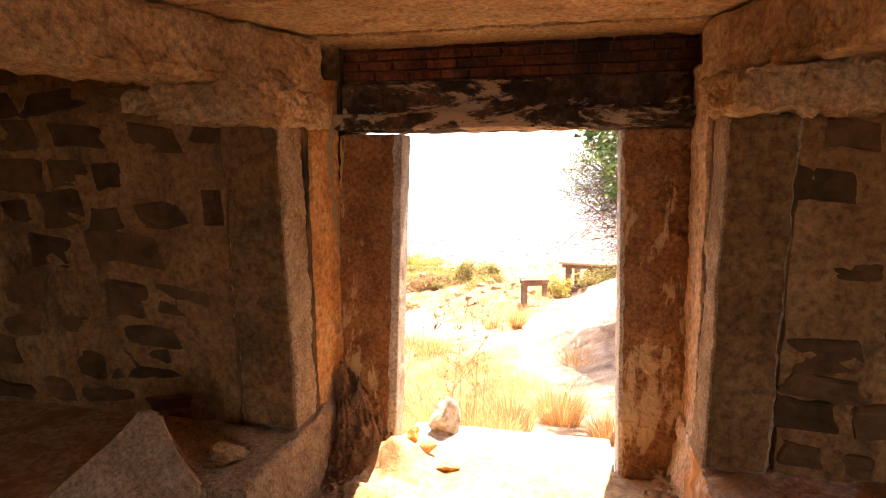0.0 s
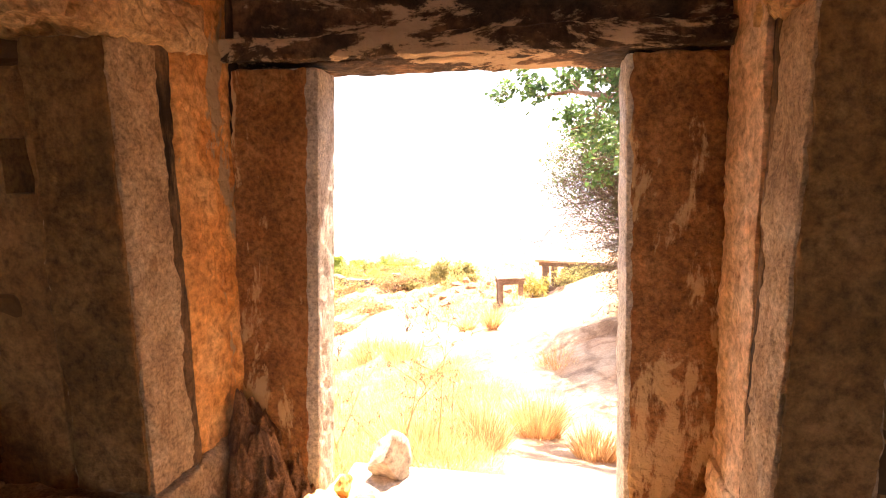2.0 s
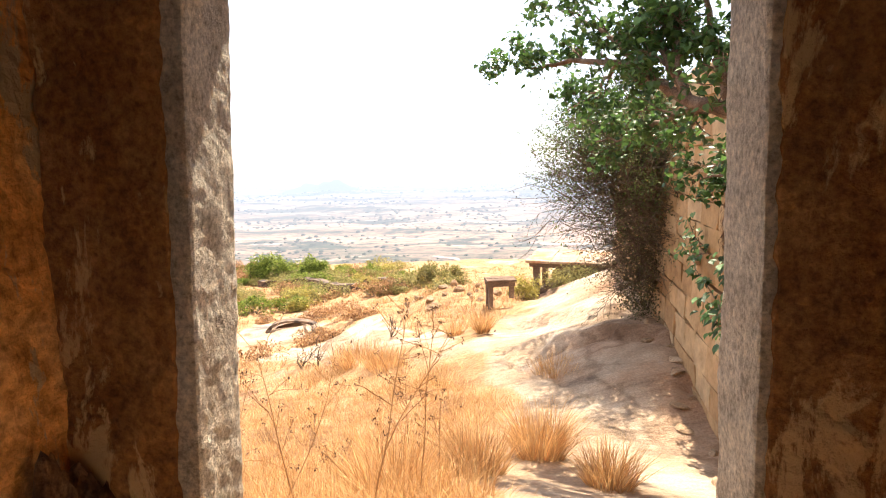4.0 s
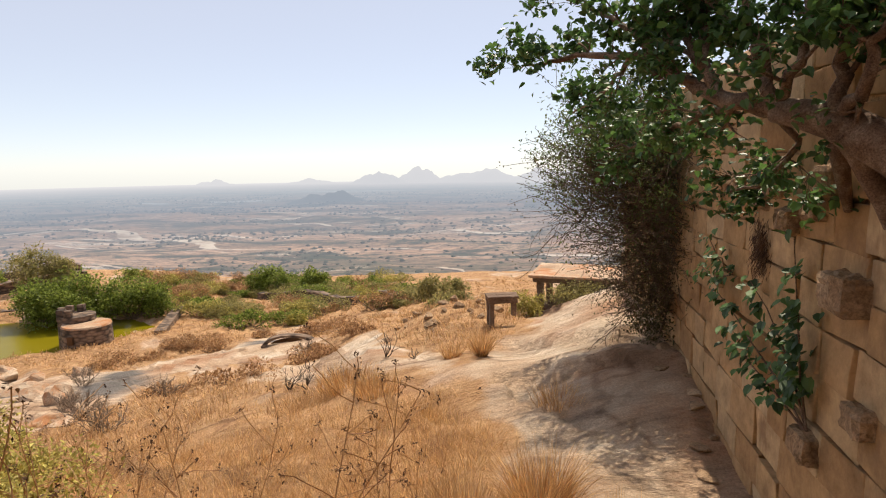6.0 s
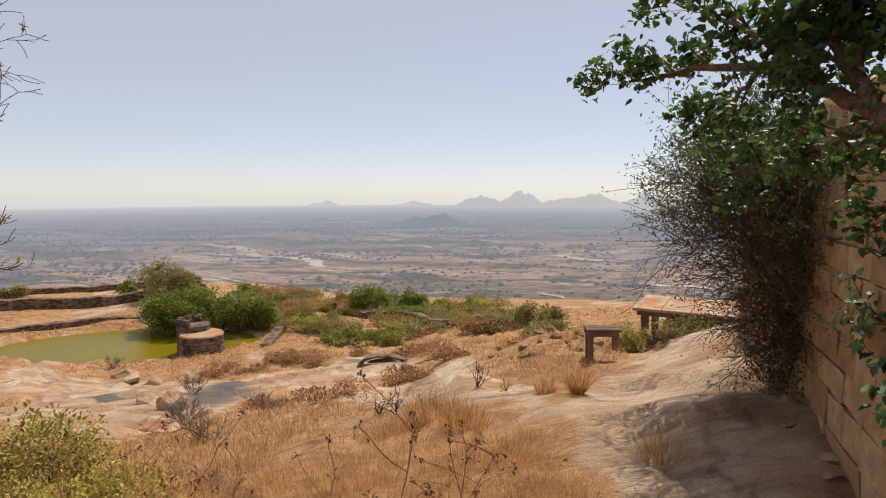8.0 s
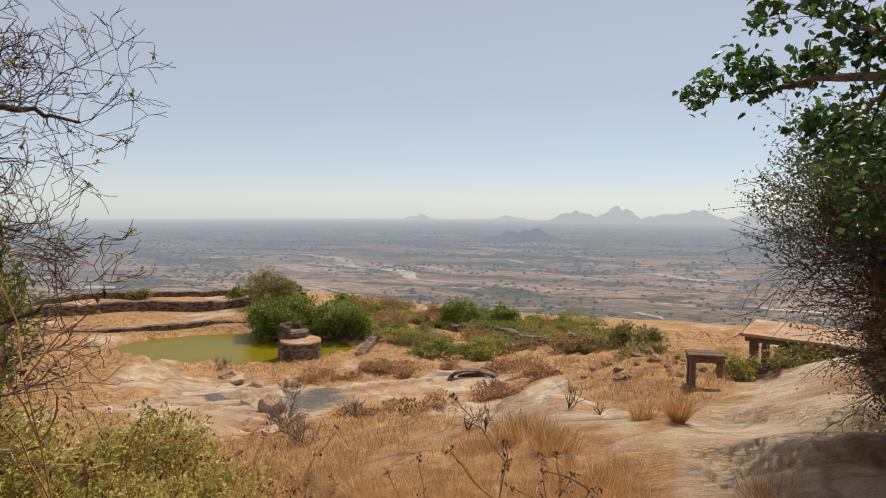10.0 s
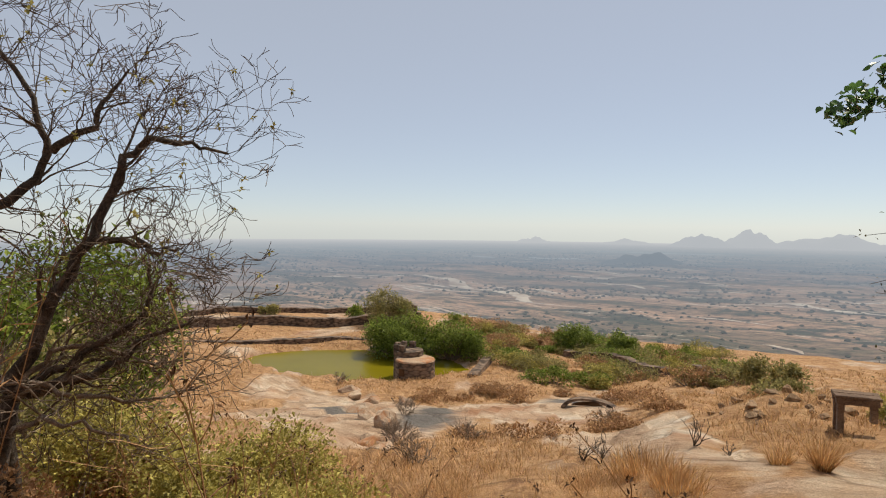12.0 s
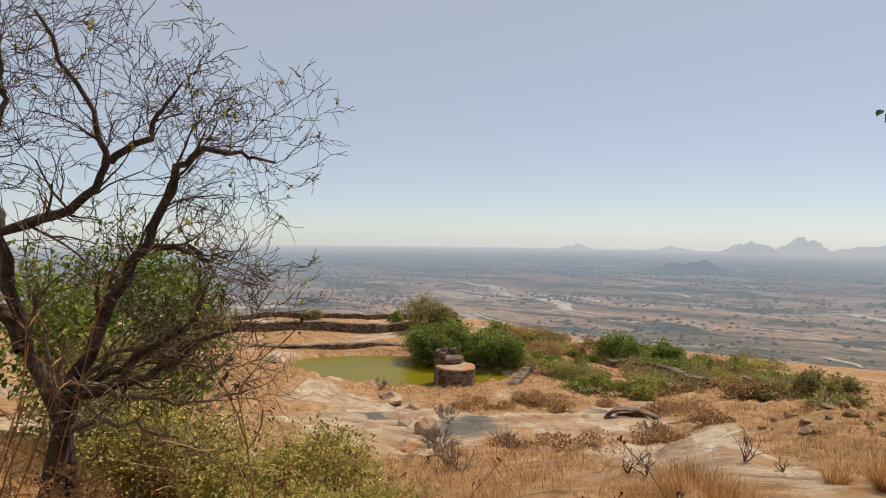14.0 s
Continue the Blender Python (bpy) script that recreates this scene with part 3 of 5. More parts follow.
def rock_lump(size, seed, rough=0.28, detail=3, facets=7):
    """A broken stone: a ball cut by random planes and worn."""
    bm = bmesh.new()
    bmesh.ops.create_icosphere(bm, subdivisions=detail, radius=1)
    r = random.Random(seed)
    planes = []
    for i in range(facets):
        n = Vector((r.uniform(-1, 1), r.uniform(-1, 1), r.uniform(-0.6, 1))).normalized()
        planes.append((n, r.uniform(0.45, 0.82)))
    for v in bm.verts:
        for n, d in planes:
            over = v.co.dot(n) - d
            if over > 0:
                v.co -= n * over
        v.co *= 1 + rough * 0.35 * noise.noise(v.co * 2.3 + Vector((seed, 0, 0)))
        v.co = Vector((v.co.x * size[0], v.co.y * size[1], v.co.z * size[2]))
    return bm


def moved(bm, at, turn=0.0, tip=0.0):
    bmesh.ops.transform(bm, matrix=pose(*at, tip, 0, turn), verts=bm.verts[:])
    return bm


# floors: the raised floor inside, a step, and the sunken way through the door
bm = block(-5.0, 5.0, -8.5, -2.35, -0.8, 0.45, 0.5, 0.015, 0.01, 3)
floor = laid(part("floor", bm, M_FLOOR), "dusty stone floor of a dark gate chamber", "floor", kind="structure")
for a, b in ((-5.0, -1.76), (1.76, 5.0)):
    laid(part("floor_side", block(a, b, -2.34, -0.6, -0.8, 0.445, 0.3, 0.015, 0.01, 8), M_FLOOR), "dusty raised floor beside the passage", "floor", kind="structure")
laid(part("floor_step", block(-1.75, 1.75, -2.35, -1.75, -0.8, 0.2, 0.25, 0.012, 0.02, 4), M_FLOOR), "worn stone step down to the doorway", "step", kind="structure")
laid(part("floor_passage", block(-1.6, 1.6, -1.75, 0.05, -0.8, -0.02, 0.12, 0.02, 0.01, 5), M_FLOOR), "dusty sunlit floor of the passage", "floor", kind="structure")
th = laid(empty("threshold"), "pale worn granite threshold slab in sunlight", "threshold")
part("slab", block(-0.72, 0.70, 0.06, 0.50, -0.6, -0.03, 0.1, 0.012, 0.03, 6), M_PALE, th)
part("outer_step", block(-0.95, 0.98, 0.51, 0.85, -1.2, -0.32, 0.14, 0.02, 0.03, 7), M_PALE, th)

# door frame
jl = gate_thing("door_jamb", "rough-hewn granite door jamb stained reddish brown", "door jamb", "jambs of the doorway")
pjl = part("post", splayed(lean(block(-1.04, -0.665, 0.0, 0.30, -0.5, 2.09, 0.026, 0.008, 0.018, 11), 2.1, 0.045)), M_JAMB, jl)
part("stained_face", lean(block(-1.038, -0.69, -0.018, 0.004, -0.45, 2.085, 0.026, 0.020, 0.006, 11), 2.1, 0.045), M_JAMBFACE, pjl, "reddish brown stained inner face")
jr = gate_thing("door_jamb", "rough-hewn granite door jamb with dark stains", "door jamb", "jambs of the doorway")
pjr = part("post", lean(block(0.655, 1.035, 0.0, 0.30, -0.5, 2.10, 0.026, 0.008, 0.018, 12), 2.1, -0.028), M_JAMB, jr)
part("stained_face", lean(block(0.68, 1.033, -0.018, 0.004, -0.45, 2.095, 0.026, 0.020, 0.006, 12), 2.1, -0.028), M_JAMBFACE, pjr, "dark brown stained inner face")
lt = gate_thing("door_lintel", "soot-blackened stone lintel with a projecting lower edge", "lintel")
ltb = part("beam", block(-1.2, 1.2, 0.02, 0.50, 2.11, 2.40, 0.04, 0.018, 0.02, 13), M_SOOT, lt)
part("lower_ledge", block(-1.12, 1.12, -0.07, 0.02, 2.112, 2.215, 0.03, 0.022, 0.03, 14), M_SOOT, ltb, "chipped black and tan ledge")

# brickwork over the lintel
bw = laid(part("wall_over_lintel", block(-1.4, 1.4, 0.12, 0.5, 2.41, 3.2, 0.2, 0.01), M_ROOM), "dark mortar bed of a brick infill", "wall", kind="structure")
brick_me = bpy.data.meshes.new("brick")
b0 = block(-0.5, 0.5, -0.5, 0.5, -0.5, 0.5, 0, 0, 0.05)
b0.to_mesh(brick_me)
b0.free()
brick_me.materials.append(M_BRICK)
rng = random.Random(5)


def piece(name, me, parent, at, scale, turn=(0, 0, 0)):
    ob = new(name, me)
    ob.parent = parent
    ob.matrix_basis = Matrix.LocRotScale(at, Euler(turn), scale)
    return ob


for row in range(4):
    u = -1.25 + (row % 2) * 0.11
    while u < 1.25:
        w = rng.uniform(0.17, 0.23)
        piece("brick", brick_me, bw, (u + w / 2, 0.10 + rng.uniform(-0.012, 0.012), 2.445 + row * 0.06), (w - 0.012, 0.09, 0.048), (rng.uniform(-0.03, 0.03), 0, rng.uniform(-0.03, 0.03)))
        u += w

# the two pillars with their capitals, leaning a little
for side, tag in ((-1, "left"), (1, "right")):
    a, b = (-1.44, -1.10) if side < 0 else (1.065, 1.36)
    pl = gate_thing("stone_pillar", "square granite pillar, rough-chiselled, its face darkened for soot and shade", "pillar", "pillars of the gate")
    shaft = part("shaft", lean(block(a, b, -0.70, -0.44, 0.44, 2.13, 0.028, 0.022, 0.018, 20 + side), 2.1, 0.012 * side), M_PILLAR, pl)
    # front face painted darker than the shaft, for soot and weak light
    part("sooty_face", lean(block(a + 0.015, b - 0.015, -0.716, -0.696, 0.46, 2.12, 0.028, 0.018, 0.006, 20 + side), 2.1, 0.012 * side), M_PILLARFACE, shaft, "front face darkened for soot and weak light")
    c0, c1 = (-1.62, -1.03) if side < 0 else (1.03, 1.72)
    cap = part("capital", block(c0, c1, -1.0, -0.22, 2.135, 2.32, 0.035, 0.06, 0.03, 22 + side), M_BEAM, pl, "chipped bracket capital")
    part("bracket", block(c0 - 0.28 if side < 0 else c1 - 0.05, c0 + 0.05 if side < 0 else c1 + 0.3, -0.88, -0.4, 2.19, 2.315, 0.035, 0.04, 0.05, 24 + side), M_BEAM, cap)
    # plastered rubble between the pillar and the jamb
    p0, p1 = (-1.50, -1.055) if side < 0 else (1.035, 1.40)
    fill = laid(part("plaster_infill", lean(block(p0, p1, -0.40, 0.01, 0.40, 2.42, 0.028, 0.022, 0.02, 26 + side), 2.1, -0.02 * side), M_PLASTER if side < 0 else M_PALEPLASTER),
                "orange plastered rubble between pillar and jamb" if side < 0 else "cracked pale orange plaster flaking off rubble", "plaster", kind="structure")
    # solid dark strip, set back, where pillar and plaster part
    laid(part("plaster_back", block(p0 + (0.03 if side > 0 else 0), p1 - (0.03 if side < 0 else 0), -0.45, -0.39, 0.40, 2.42, 0.1, 0.01), M_ROOM), "dark recessed strip filling the gap between pillar and plaster", "wall", kind="structure")
    # plinth under both
    q0, q1 = (-1.75, -1.05) if side < 0 else (1.04, 1.75)
    ph = gate_thing("plinth", "long rough granite plinth block under the pillar", "plinth", "plinths of the gate")
    part("block", lean(block(q0, q1, -1.30, -0.02, -0.6, 0.435, 0.035, 0.03, 0.025, 30 + side), 0.4, 0.10 * side), M_PILLAR if side < 0 else M_PALEPLASTER, ph)
    # longitudinal beam, splayed towards the chamber
    bm = block(-0.22, 0.22, -3.6, 0.1, 2.32, 2.61, 0.045, 0.035, 0.035, 33 + side)
    bmesh.ops.transform(bm, matrix=pose(side * 1.24, -0.35, 0, 0, 0, side * 17), verts=bm.verts[:])
    be = gate_thing("ceiling_beam", "massive rough granite beam carrying the roof slabs", "beam", "beams of the chamber")
    part("beam", bm, M_BEAM, be)

# roof slabs, side by side across the way
slabs = bmesh.new()
v = 0.12
for i, w in enumerate((0.46, 0.34, 0.5, 0.62, 0.7, 0.8, 0.9, 1.0, 1.0, 1.0, 1.0)):
    block(-4.8, 4.8, v - w + 0.012, v - 0.008, 2.615 + 0.012 * (i % 2), 2.95, 0.06 if i < 5 else 0.5, 0.02, 0.02, 40 + i, slabs)
    v -= w
laid(part("ceiling", slabs, M_BEAM), "rough granite roof slabs laid side by side", "ceiling", kind="structure")
laid(part("roof", block(-5.2, 3.4, -8.6, 0.55, 2.97, 3.25, 0.6, 0.02), M_DARKROCK), "rubble roof of the gatehouse", "roof", kind="structure")

# rubble walls of the chamber
stone_meshes = []
for k in range(7):
    b0 = block(-0.5, 0.5, -0.5, 0.5, -0.5, 0.5, 0.34, 0.0, 0.11, k)
    for vert in b0.verts:
        vert.co += Vector((noise.noise(vert.co * 1.9 + Vector((k * 3.1, 0, 0))), noise.noise(vert.co * 1.9 + Vector((0, k * 3.1, 5))), noise.noise(vert.co * 1.9 + Vector((7, 0, k * 3.1))))) * 0.24
    me = bpy.data.meshes.new("stone")
    b0.to_mesh(me)
    b0.free()
    stone_meshes.append(me)


def stone_build(t, b):
    """Dark stones under a skin of brown plaster, no two quite alike."""
    info = t.nodes.new("ShaderNodeObjectInfo")
    c = ramp(t, info.outputs["Random"], [(0.0, (0.085, 0.043, 0.017)), (0.5, (0.13, 0.066, 0.026)), (1.0, (0.20, 0.10, 0.036))])
    s = ramp(t, grain(t, 7, 8, 0.65), [(0.35, (0.55, 0.55, 0.55)), (0.7, (1.35, 1.3, 1.2))])
    t.links.new(blend(t, 1.0, c, s, "MULTIPLY"), b.inputs["Base Color"])
    b.inputs["Roughness"].default_value = 0.95
    b.inputs["Specular IOR Level"].default_value = 0.2
    bump(t, b, grain(t, 30, 7, 0.65), 0.6, 0.02)


M_RUBBLE = shader("rubble_stone", stone_build)
room_stones = []
for me in stone_meshes:
    m2 = me.copy()
    m2.materials.append(M_RUBBLE)
    room_stones.append(m2)
M_MORTAR = stone_like("brown_mud_mortar", (0.19, 0.09, 0.03), (0.30, 0.15, 0.052), (0.40, 0.21, 0.08), (0.09, 0.045, 0.018), 2.4, 0.95, 0.6, 26, (0.55, 0.68))


def rubble(wall, u0, u1, v, z0, z1, rng, high=(0.15, 0.27), wide=(0.24, 0.56), depth=0.16, skip=0.2):
    z = z0
    while z < z1 - 0.1:
        h = rng.uniform(*high)
        u = u0 + rng.uniform(-0.2, 0.1)
        while u < u1:
            w = rng.uniform(*wide)
            if rng.random() > skip and u + w > u0 and u + w < u1 + 0.1:
                piece("stone", rng.choice(room_stones), wall, (u + w / 2, v + rng.uniform(0.072, 0.098), z + h / 2 + rng.uniform(-0.05, 0.05)), (w * rng.uniform(0.62, 0.95), depth, h * rng.uniform(0.5, 0.95)), (rng.uniform(-0.05, 0.05), rng.uniform(-0.16, 0.16), rng.uniform(-0.06, 0.06)))
            u += w
        z += h


def beam_hole(bm, u0, u1, v, z0, z1, deep):
    """A square socket for a lost beam, sunk into the wall's face."""
    for axis, values in ((0, (u0, u1)), (2, (z0, z1))):
        for value in values:
            co, no = [0, 0, 0], [0, 0, 0]
            co[axis], no[axis] = value, 1
            bmesh.ops.bisect_plane(bm, geom=bm.verts[:] + bm.edges[:] + bm.faces[:], plane_co=co, plane_no=no)
    inside = [f for f in bm.faces if u0 < f.calc_center_median().x < u1 and z0 < f.calc_center_median().z < z1 and abs(f.calc_center_median().y - v) < 0.08]
    geo = bmesh.ops.extrude_face_region(bm, geom=inside)
    bmesh.ops.translate(bm, vec=(0, deep, 0), verts=[e for e in geo["geom"] if isinstance(e, bmesh.types.BMVert)])
    bmesh.ops.delete(bm, geom=inside, context="FACES")
    return bm


wl = laid(part("wall_left_front", beam_hole(block(-5.0, -1.45, -0.68, 0.5, -0.8, 3.0, 0.09, 0.035, 0.01, 51), -1.60, -1.47, -0.68, 1.59, 1.79, 0.28), M_MORTAR), "dark rubble wall in brown mud mortar", "wall", kind="structure")
rubble(wl, -3.6, -1.47, -0.70, 0.46, 2.55, random.Random(8))
wr = laid(part("wall_right_front", block(1.375, 3.0, -0.66, 0.5, -0.8, 3.0, 0.06, 0.035, 0.01, 52), M_MORTAR), "dark rubble wall in brown mud mortar", "wall", kind="structure")
rubble(wr, 1.46, 3.0, -0.68, 0.46, 2.35, random.Random(9), (0.14, 0.22), (0.20, 0.42), 0.16, 0.3)
laid(part("wall_right_end", block(3.0, 5.0, -0.66, 0.5, -0.8, 3.0, 0.4, 0.02, 0.01, 58), M_MORTAR), "dark rubble wall in brown mud mortar", "wall", kind="structure")
laid(part("wall_west", block(-5.2, -4.6, -8.5, -0.68, -0.8, 3.0, 0.4, 0.03, 0.01, 53), M_MORTAR), "dark rubble side wall", "wall", kind="structure")
laid(part("wall_east", block(4.6, 5.2, -8.5, -0.66, -0.8, 3.0, 0.4, 0.03, 0.01, 54), M_MORTAR), "dark rubble side wall", "wall", kind="structure")
# back wall behind the camera, unseen; entrance added and widened to brighten the chamber
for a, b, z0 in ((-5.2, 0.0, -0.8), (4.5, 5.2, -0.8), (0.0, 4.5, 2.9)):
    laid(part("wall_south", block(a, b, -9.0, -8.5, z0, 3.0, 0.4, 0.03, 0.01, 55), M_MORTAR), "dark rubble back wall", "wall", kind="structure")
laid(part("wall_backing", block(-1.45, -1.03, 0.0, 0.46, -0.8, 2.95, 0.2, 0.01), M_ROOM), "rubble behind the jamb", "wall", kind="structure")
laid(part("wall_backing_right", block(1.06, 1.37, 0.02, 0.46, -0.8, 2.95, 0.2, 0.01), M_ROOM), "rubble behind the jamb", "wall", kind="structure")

# fallen stones and rubble in the doorway
bm = bmesh.new()
outline = ((-0.62, 0.0), (0.52, 0.0), (0.60, 0.13), (0.40, 0.33), (0.30, 0.52), (0.20, 0.55), (0.02, 0.40), (-0.3, 0.2))
rows = [[bm.verts.new((x * 0.62, w, z * 0.85)) for x, z in outline] for w in (-0.06, 0.05)]
bm.faces.new(rows[0])
bm.faces.new(rows[1][::-1])
for i in range(len(outline)):
    j = (i + 1) % len(outline)
    bm.faces.new((rows[0][i], rows[1][i], rows[1][j], rows[0][j]))
bmesh.ops.bevel(bm, geom=bm.edges[:], offset=0.015, segments=2, affect="EDGES")
bmesh.ops.transform(bm, matrix=pose(-1.42, 2.30, 0.45, -28, 0, 12), verts=bm.verts[:])
tagged(part("fallen_slab", bm, M_PILLAR), "broken pointed slab of stone leaning on the floor", "stone slab")
for at, size, seed, mat, label in (
        ((-0.50, 0.42, 0.06), (0.14, 0.15, 0.17), 5, M_PALE, "pale boulder on the threshold in the sun"),
        ((-0.72, -0.62, 0.02), (0.20, 0.15, 0.10), 6, M_BEAM, "flat broken stone on the passage floor"),
        ((-0.62, 0.05, 0.10), (0.09, 0.07, 0.06), 7, M_PLASTER, "loose orange stone on the earth"),
        ((-0.52, -0.03, 0.05), (0.07, 0.10, 0.06), 8, M_PLASTER, "loose orange stone on the earth"),
        ((-0.34, -0.16, 0.0), (0.08, 0.04, 0.03), 9, M_PLASTER, "chip of orange stone"),
        ((-1.30, -1.05, 0.47), (0.10, 0.08, 0.06), 10, M_BEAM, "small grey stone on the plinth"),
        ((-1.36, -0.86, 0.46), (0.16, 0.12, 0.05), 13, M_PILLAR, "flat stone on the plinth"),
        ((0.05, -0.62, 0.0), (0.06, 0.04, 0.03), 12, M_PLASTER, "chip of orange stone"),
        ((0.78, -0.50, 0.01), (0.22, 0.3, 0.07), 15, M_BEAM, "flat stone slab beside the jamb")):
    o = gate_thing("fallen_stone", label, "stone", "rubble in the doorway")
    part("stone", moved(rock_lump(size, seed, 0.5, 4, 11), at, seed * 40), mat, o)
def heap_mesh(u0, u1, v0, v1, n, height):
    bm = bmesh.new()
    grid = [[bm.verts.new((u0 + (u1 - u0) * i / n, v0 + (v1 - v0) * j / n, height(u0 + (u1 - u0) * i / n, v0 + (v1 - v0) * j / n))) for i in range(n + 1)] for j in range(n + 1)]
    for a, b in zip(grid, grid[1:]):
        for i in range(n):
            bm.faces.new((a[i], a[i + 1], b[i + 1], b[i]))
    return bm


def crumble(u, v):
    k = math.exp(-((u + 1.0) / 0.22) ** 2 - ((v + 0.10) / 0.30) ** 2)
    p = Vector((u, v, 0))
    return -0.06 + k * 0.62 * (1 + 0.5 * noise.noise(p * 7)) + ease(0.05, 0.4, k) * 0.10 * (noise.noise(p * 19) + 0.6 * noise.noise(p * 43))


def sand(u, v):
    p = Vector((u, v, 3))
    k = math.exp(-((u + 0.72) / 0.22) ** 2 - ((v + 0.22) / 0.32) ** 2)
    return -0.05 + k * 0.22 * (1 + 0.5 * noise.noise(p * 6)) + 0.03 * k * noise.noise(p * 25)


laid(part("crumbled_mound", heap_mesh(-1.06, -0.50, -0.75, 0.02, 70, crumble), M_EARTH), "heap of crumbled reddish earth against the jamb", "earth heap")
laid(part("sand_mound", heap_mesh(-1.03, -0.15, -0.95, 0.25, 50, sand), M_FLOOR, smooth=True), "low heap of sandy earth in the sun", "earth heap")
rng = random.Random(21)
litter = Soup()
for i in range(70):
    p = Vector((rng.uniform(0.86, 1.04), rng.uniform(-0.75, -0.05), rng.uniform(0.0, 0.10)))
    a = rng.uniform(0, 6.28)
    litter.leaf(p, Vector((math.cos(a), math.sin(a), rng.uniform(-0.1, 0.6))).normalized(), Vector((0, 0, 1)), rng.uniform(0.06, 0.12), rng.uniform(0.03, 0.05))
for i in range(60):
    p = Vector((rng.uniform(-1.0, -0.75), rng.uniform(-0.95, -0.45), rng.uniform(0.0, 0.06)))
    a = rng.uniform(0, 6.28)
    litter.leaf(p, Vector((math.cos(a), math.sin(a), rng.uniform(-0.1, 0.4))).normalized(), Vector((0, 0, 1)), rng.uniform(0.05, 0.1), rng.uniform(0.02, 0.04))
laid(litter.ob("leaf_litter", M_BROWN), "curled dry leaves against the plinth", "dry leaves", kind="stuff")

# ---- the fort wall along the hillside ----
WALL_U, WALL_V0, WALL_V1 = 2.98, 0.5, 20.0
fort = laid(part("fort_wall", block(WALL_U, WALL_U + 1.3, WALL_V0, WALL_V1, -5.5, 2.35, 0.5, 0.03, 0.02, 61), M_WALL), "tall old fort wall of plastered stone blocks", "wall", kind="structure")


def ashlar_build(t, b):
    info = t.nodes.new("ShaderNodeObjectInfo")
    c = ramp(t, info.outputs["Random"], [(0.0, (0.32, 0.19, 0.095)), (0.35, (0.41, 0.26, 0.137)), (0.7, (0.46, 0.305, 0.168)), (1.0, (0.50, 0.37, 0.235))])
    s = ramp(t, grain(t, 3.5, 9, 0.7), [(0.3, (0.62, 0.58, 0.53)), (0.65, (1.2, 1.17, 1.1))])
    c = blend(t, 1.0, c, s, "MULTIPLY")
    st = ramp(t, grain(t, 1.6, 7, 0.65, (1, 1, 0.4)), [(0.57, (0, 0, 0)), (0.68, (0.85, 0.85, 0.85))])
    t.links.new(blend(t, st, c, (0.26, 0.155, 0.085)), b.inputs["Base Color"])
    b.inputs["Roughness"].default_value = 0.94
    b.inputs["Specular IOR Level"].default_value = 0.2
    bump(t, b, grain(t, 22, 8, 0.65), 0.6, 0.02)


M_ASHLAR = shader("fort_ashlar", ashlar_build)
wall_stones = []
for k in range(9):
    b0 = block(-0.5, 0.5, -0.5, 0.5, -0.5, 0.5, 0.5, 0.0, 0.045, k)
    for vert in b0.verts:
        q = vert.co * 1.4 + Vector((k * 2.7, k, 0))
        vert.co += Vector((2.2 * noise.noise(q), noise.noise(q + Vector((0, 5, 5))), noise.noise(q + Vector((7, 0, 2))))) * 0.07
    me = bpy.data.meshes.new("stone")
    b0.to_mesh(me)
    b0.free()
    me.materials.append(M_ASHLAR)
    wall_stones.append(me)
rng = random.Random(31)
far_stones, made = bmesh.new(), 0
z = -4.2
while z < 2.3:
    h = rng.uniform(0.38, 0.58)
    v = WALL_V0 + 0.4 + rng.uniform(0, 0.4)
    while v < WALL_V1 - 0.3:
        w = rng.uniform(0.5, 1.05)
        gz = ground_z(*(GATE @ Vector((WALL_U, v + w / 2, 0)))[:2])
        if z + h > gz:
            at, sc, tu = (WALL_U + rng.uniform(-0.03, 0.02), v + w / 2, z + h / 2 + rng.uniform(-0.02, 0.02)), (0.16, w * 0.985, h * 0.97), (rng.uniform(-0.04, 0.04), rng.uniform(-0.03, 0.03), rng.uniform(-0.03, 0.03))
            if v < 12.5 and made < 300 and v > 2.5:
                piece("stone", rng.choice(wall_stones), fort, at, sc, tu)
                made += 1
            else:
                k = len(far_stones.verts)
                far_stones.from_mesh(rng.choice(wall_stones))
                far_stones.verts.ensure_lookup_table()
                m = Matrix.LocRotScale(at, Euler(tu), sc)
                for vert in far_stones.verts[k:]:
                    vert.co = m @ vert.co
        v += w
    z += h
o = part("stone_facing", far_stones, M_ASHLAR, fort)
o["kind"] = "stuff"
# merlons on the top
for i in range(11):
    v = 1.6 + i * 1.75
    o = gate_thing("merlon", "rounded plastered stone merlon on the fort wall", "merlon", "merlons of the fort wall")
    bm = block(WALL_U + 0.12, WALL_U + 0.62, v, v + 1.05, 2.34, 2.95, 0.15, 0.03, 0.16, 70 + i)
    part("block", bm, M_WALL, o)
# stones that jut out of the face
for i, (v, z, s) in enumerate(((5.65, -1.62, 0.34), (5.05, 0.02, 0.40), (6.45, 0.55, 0.32), (6.9, 0.92, 0.26), (5.5, 1.0, 0.34), (8.85, -0.52, 0.26), (7.3, 0.75, 0.26), (4.75, -0.95, 0.3), (8.2, 0.9, 0.28), (5.9, 0.75, 0.28))):
    o = gate_thing("bracket_stone", "dark bracket stone jutting from the fort wall", "bracket stone", "bracket stones of the fort wall")
    part("stone", block(WALL_U - s * 0.75, WALL_U + 0.12, v, v + s * 1.2, z, z + s * 0.85, 0.09, 0.05, 0.06, 80 + i), M_BRACKET, o)
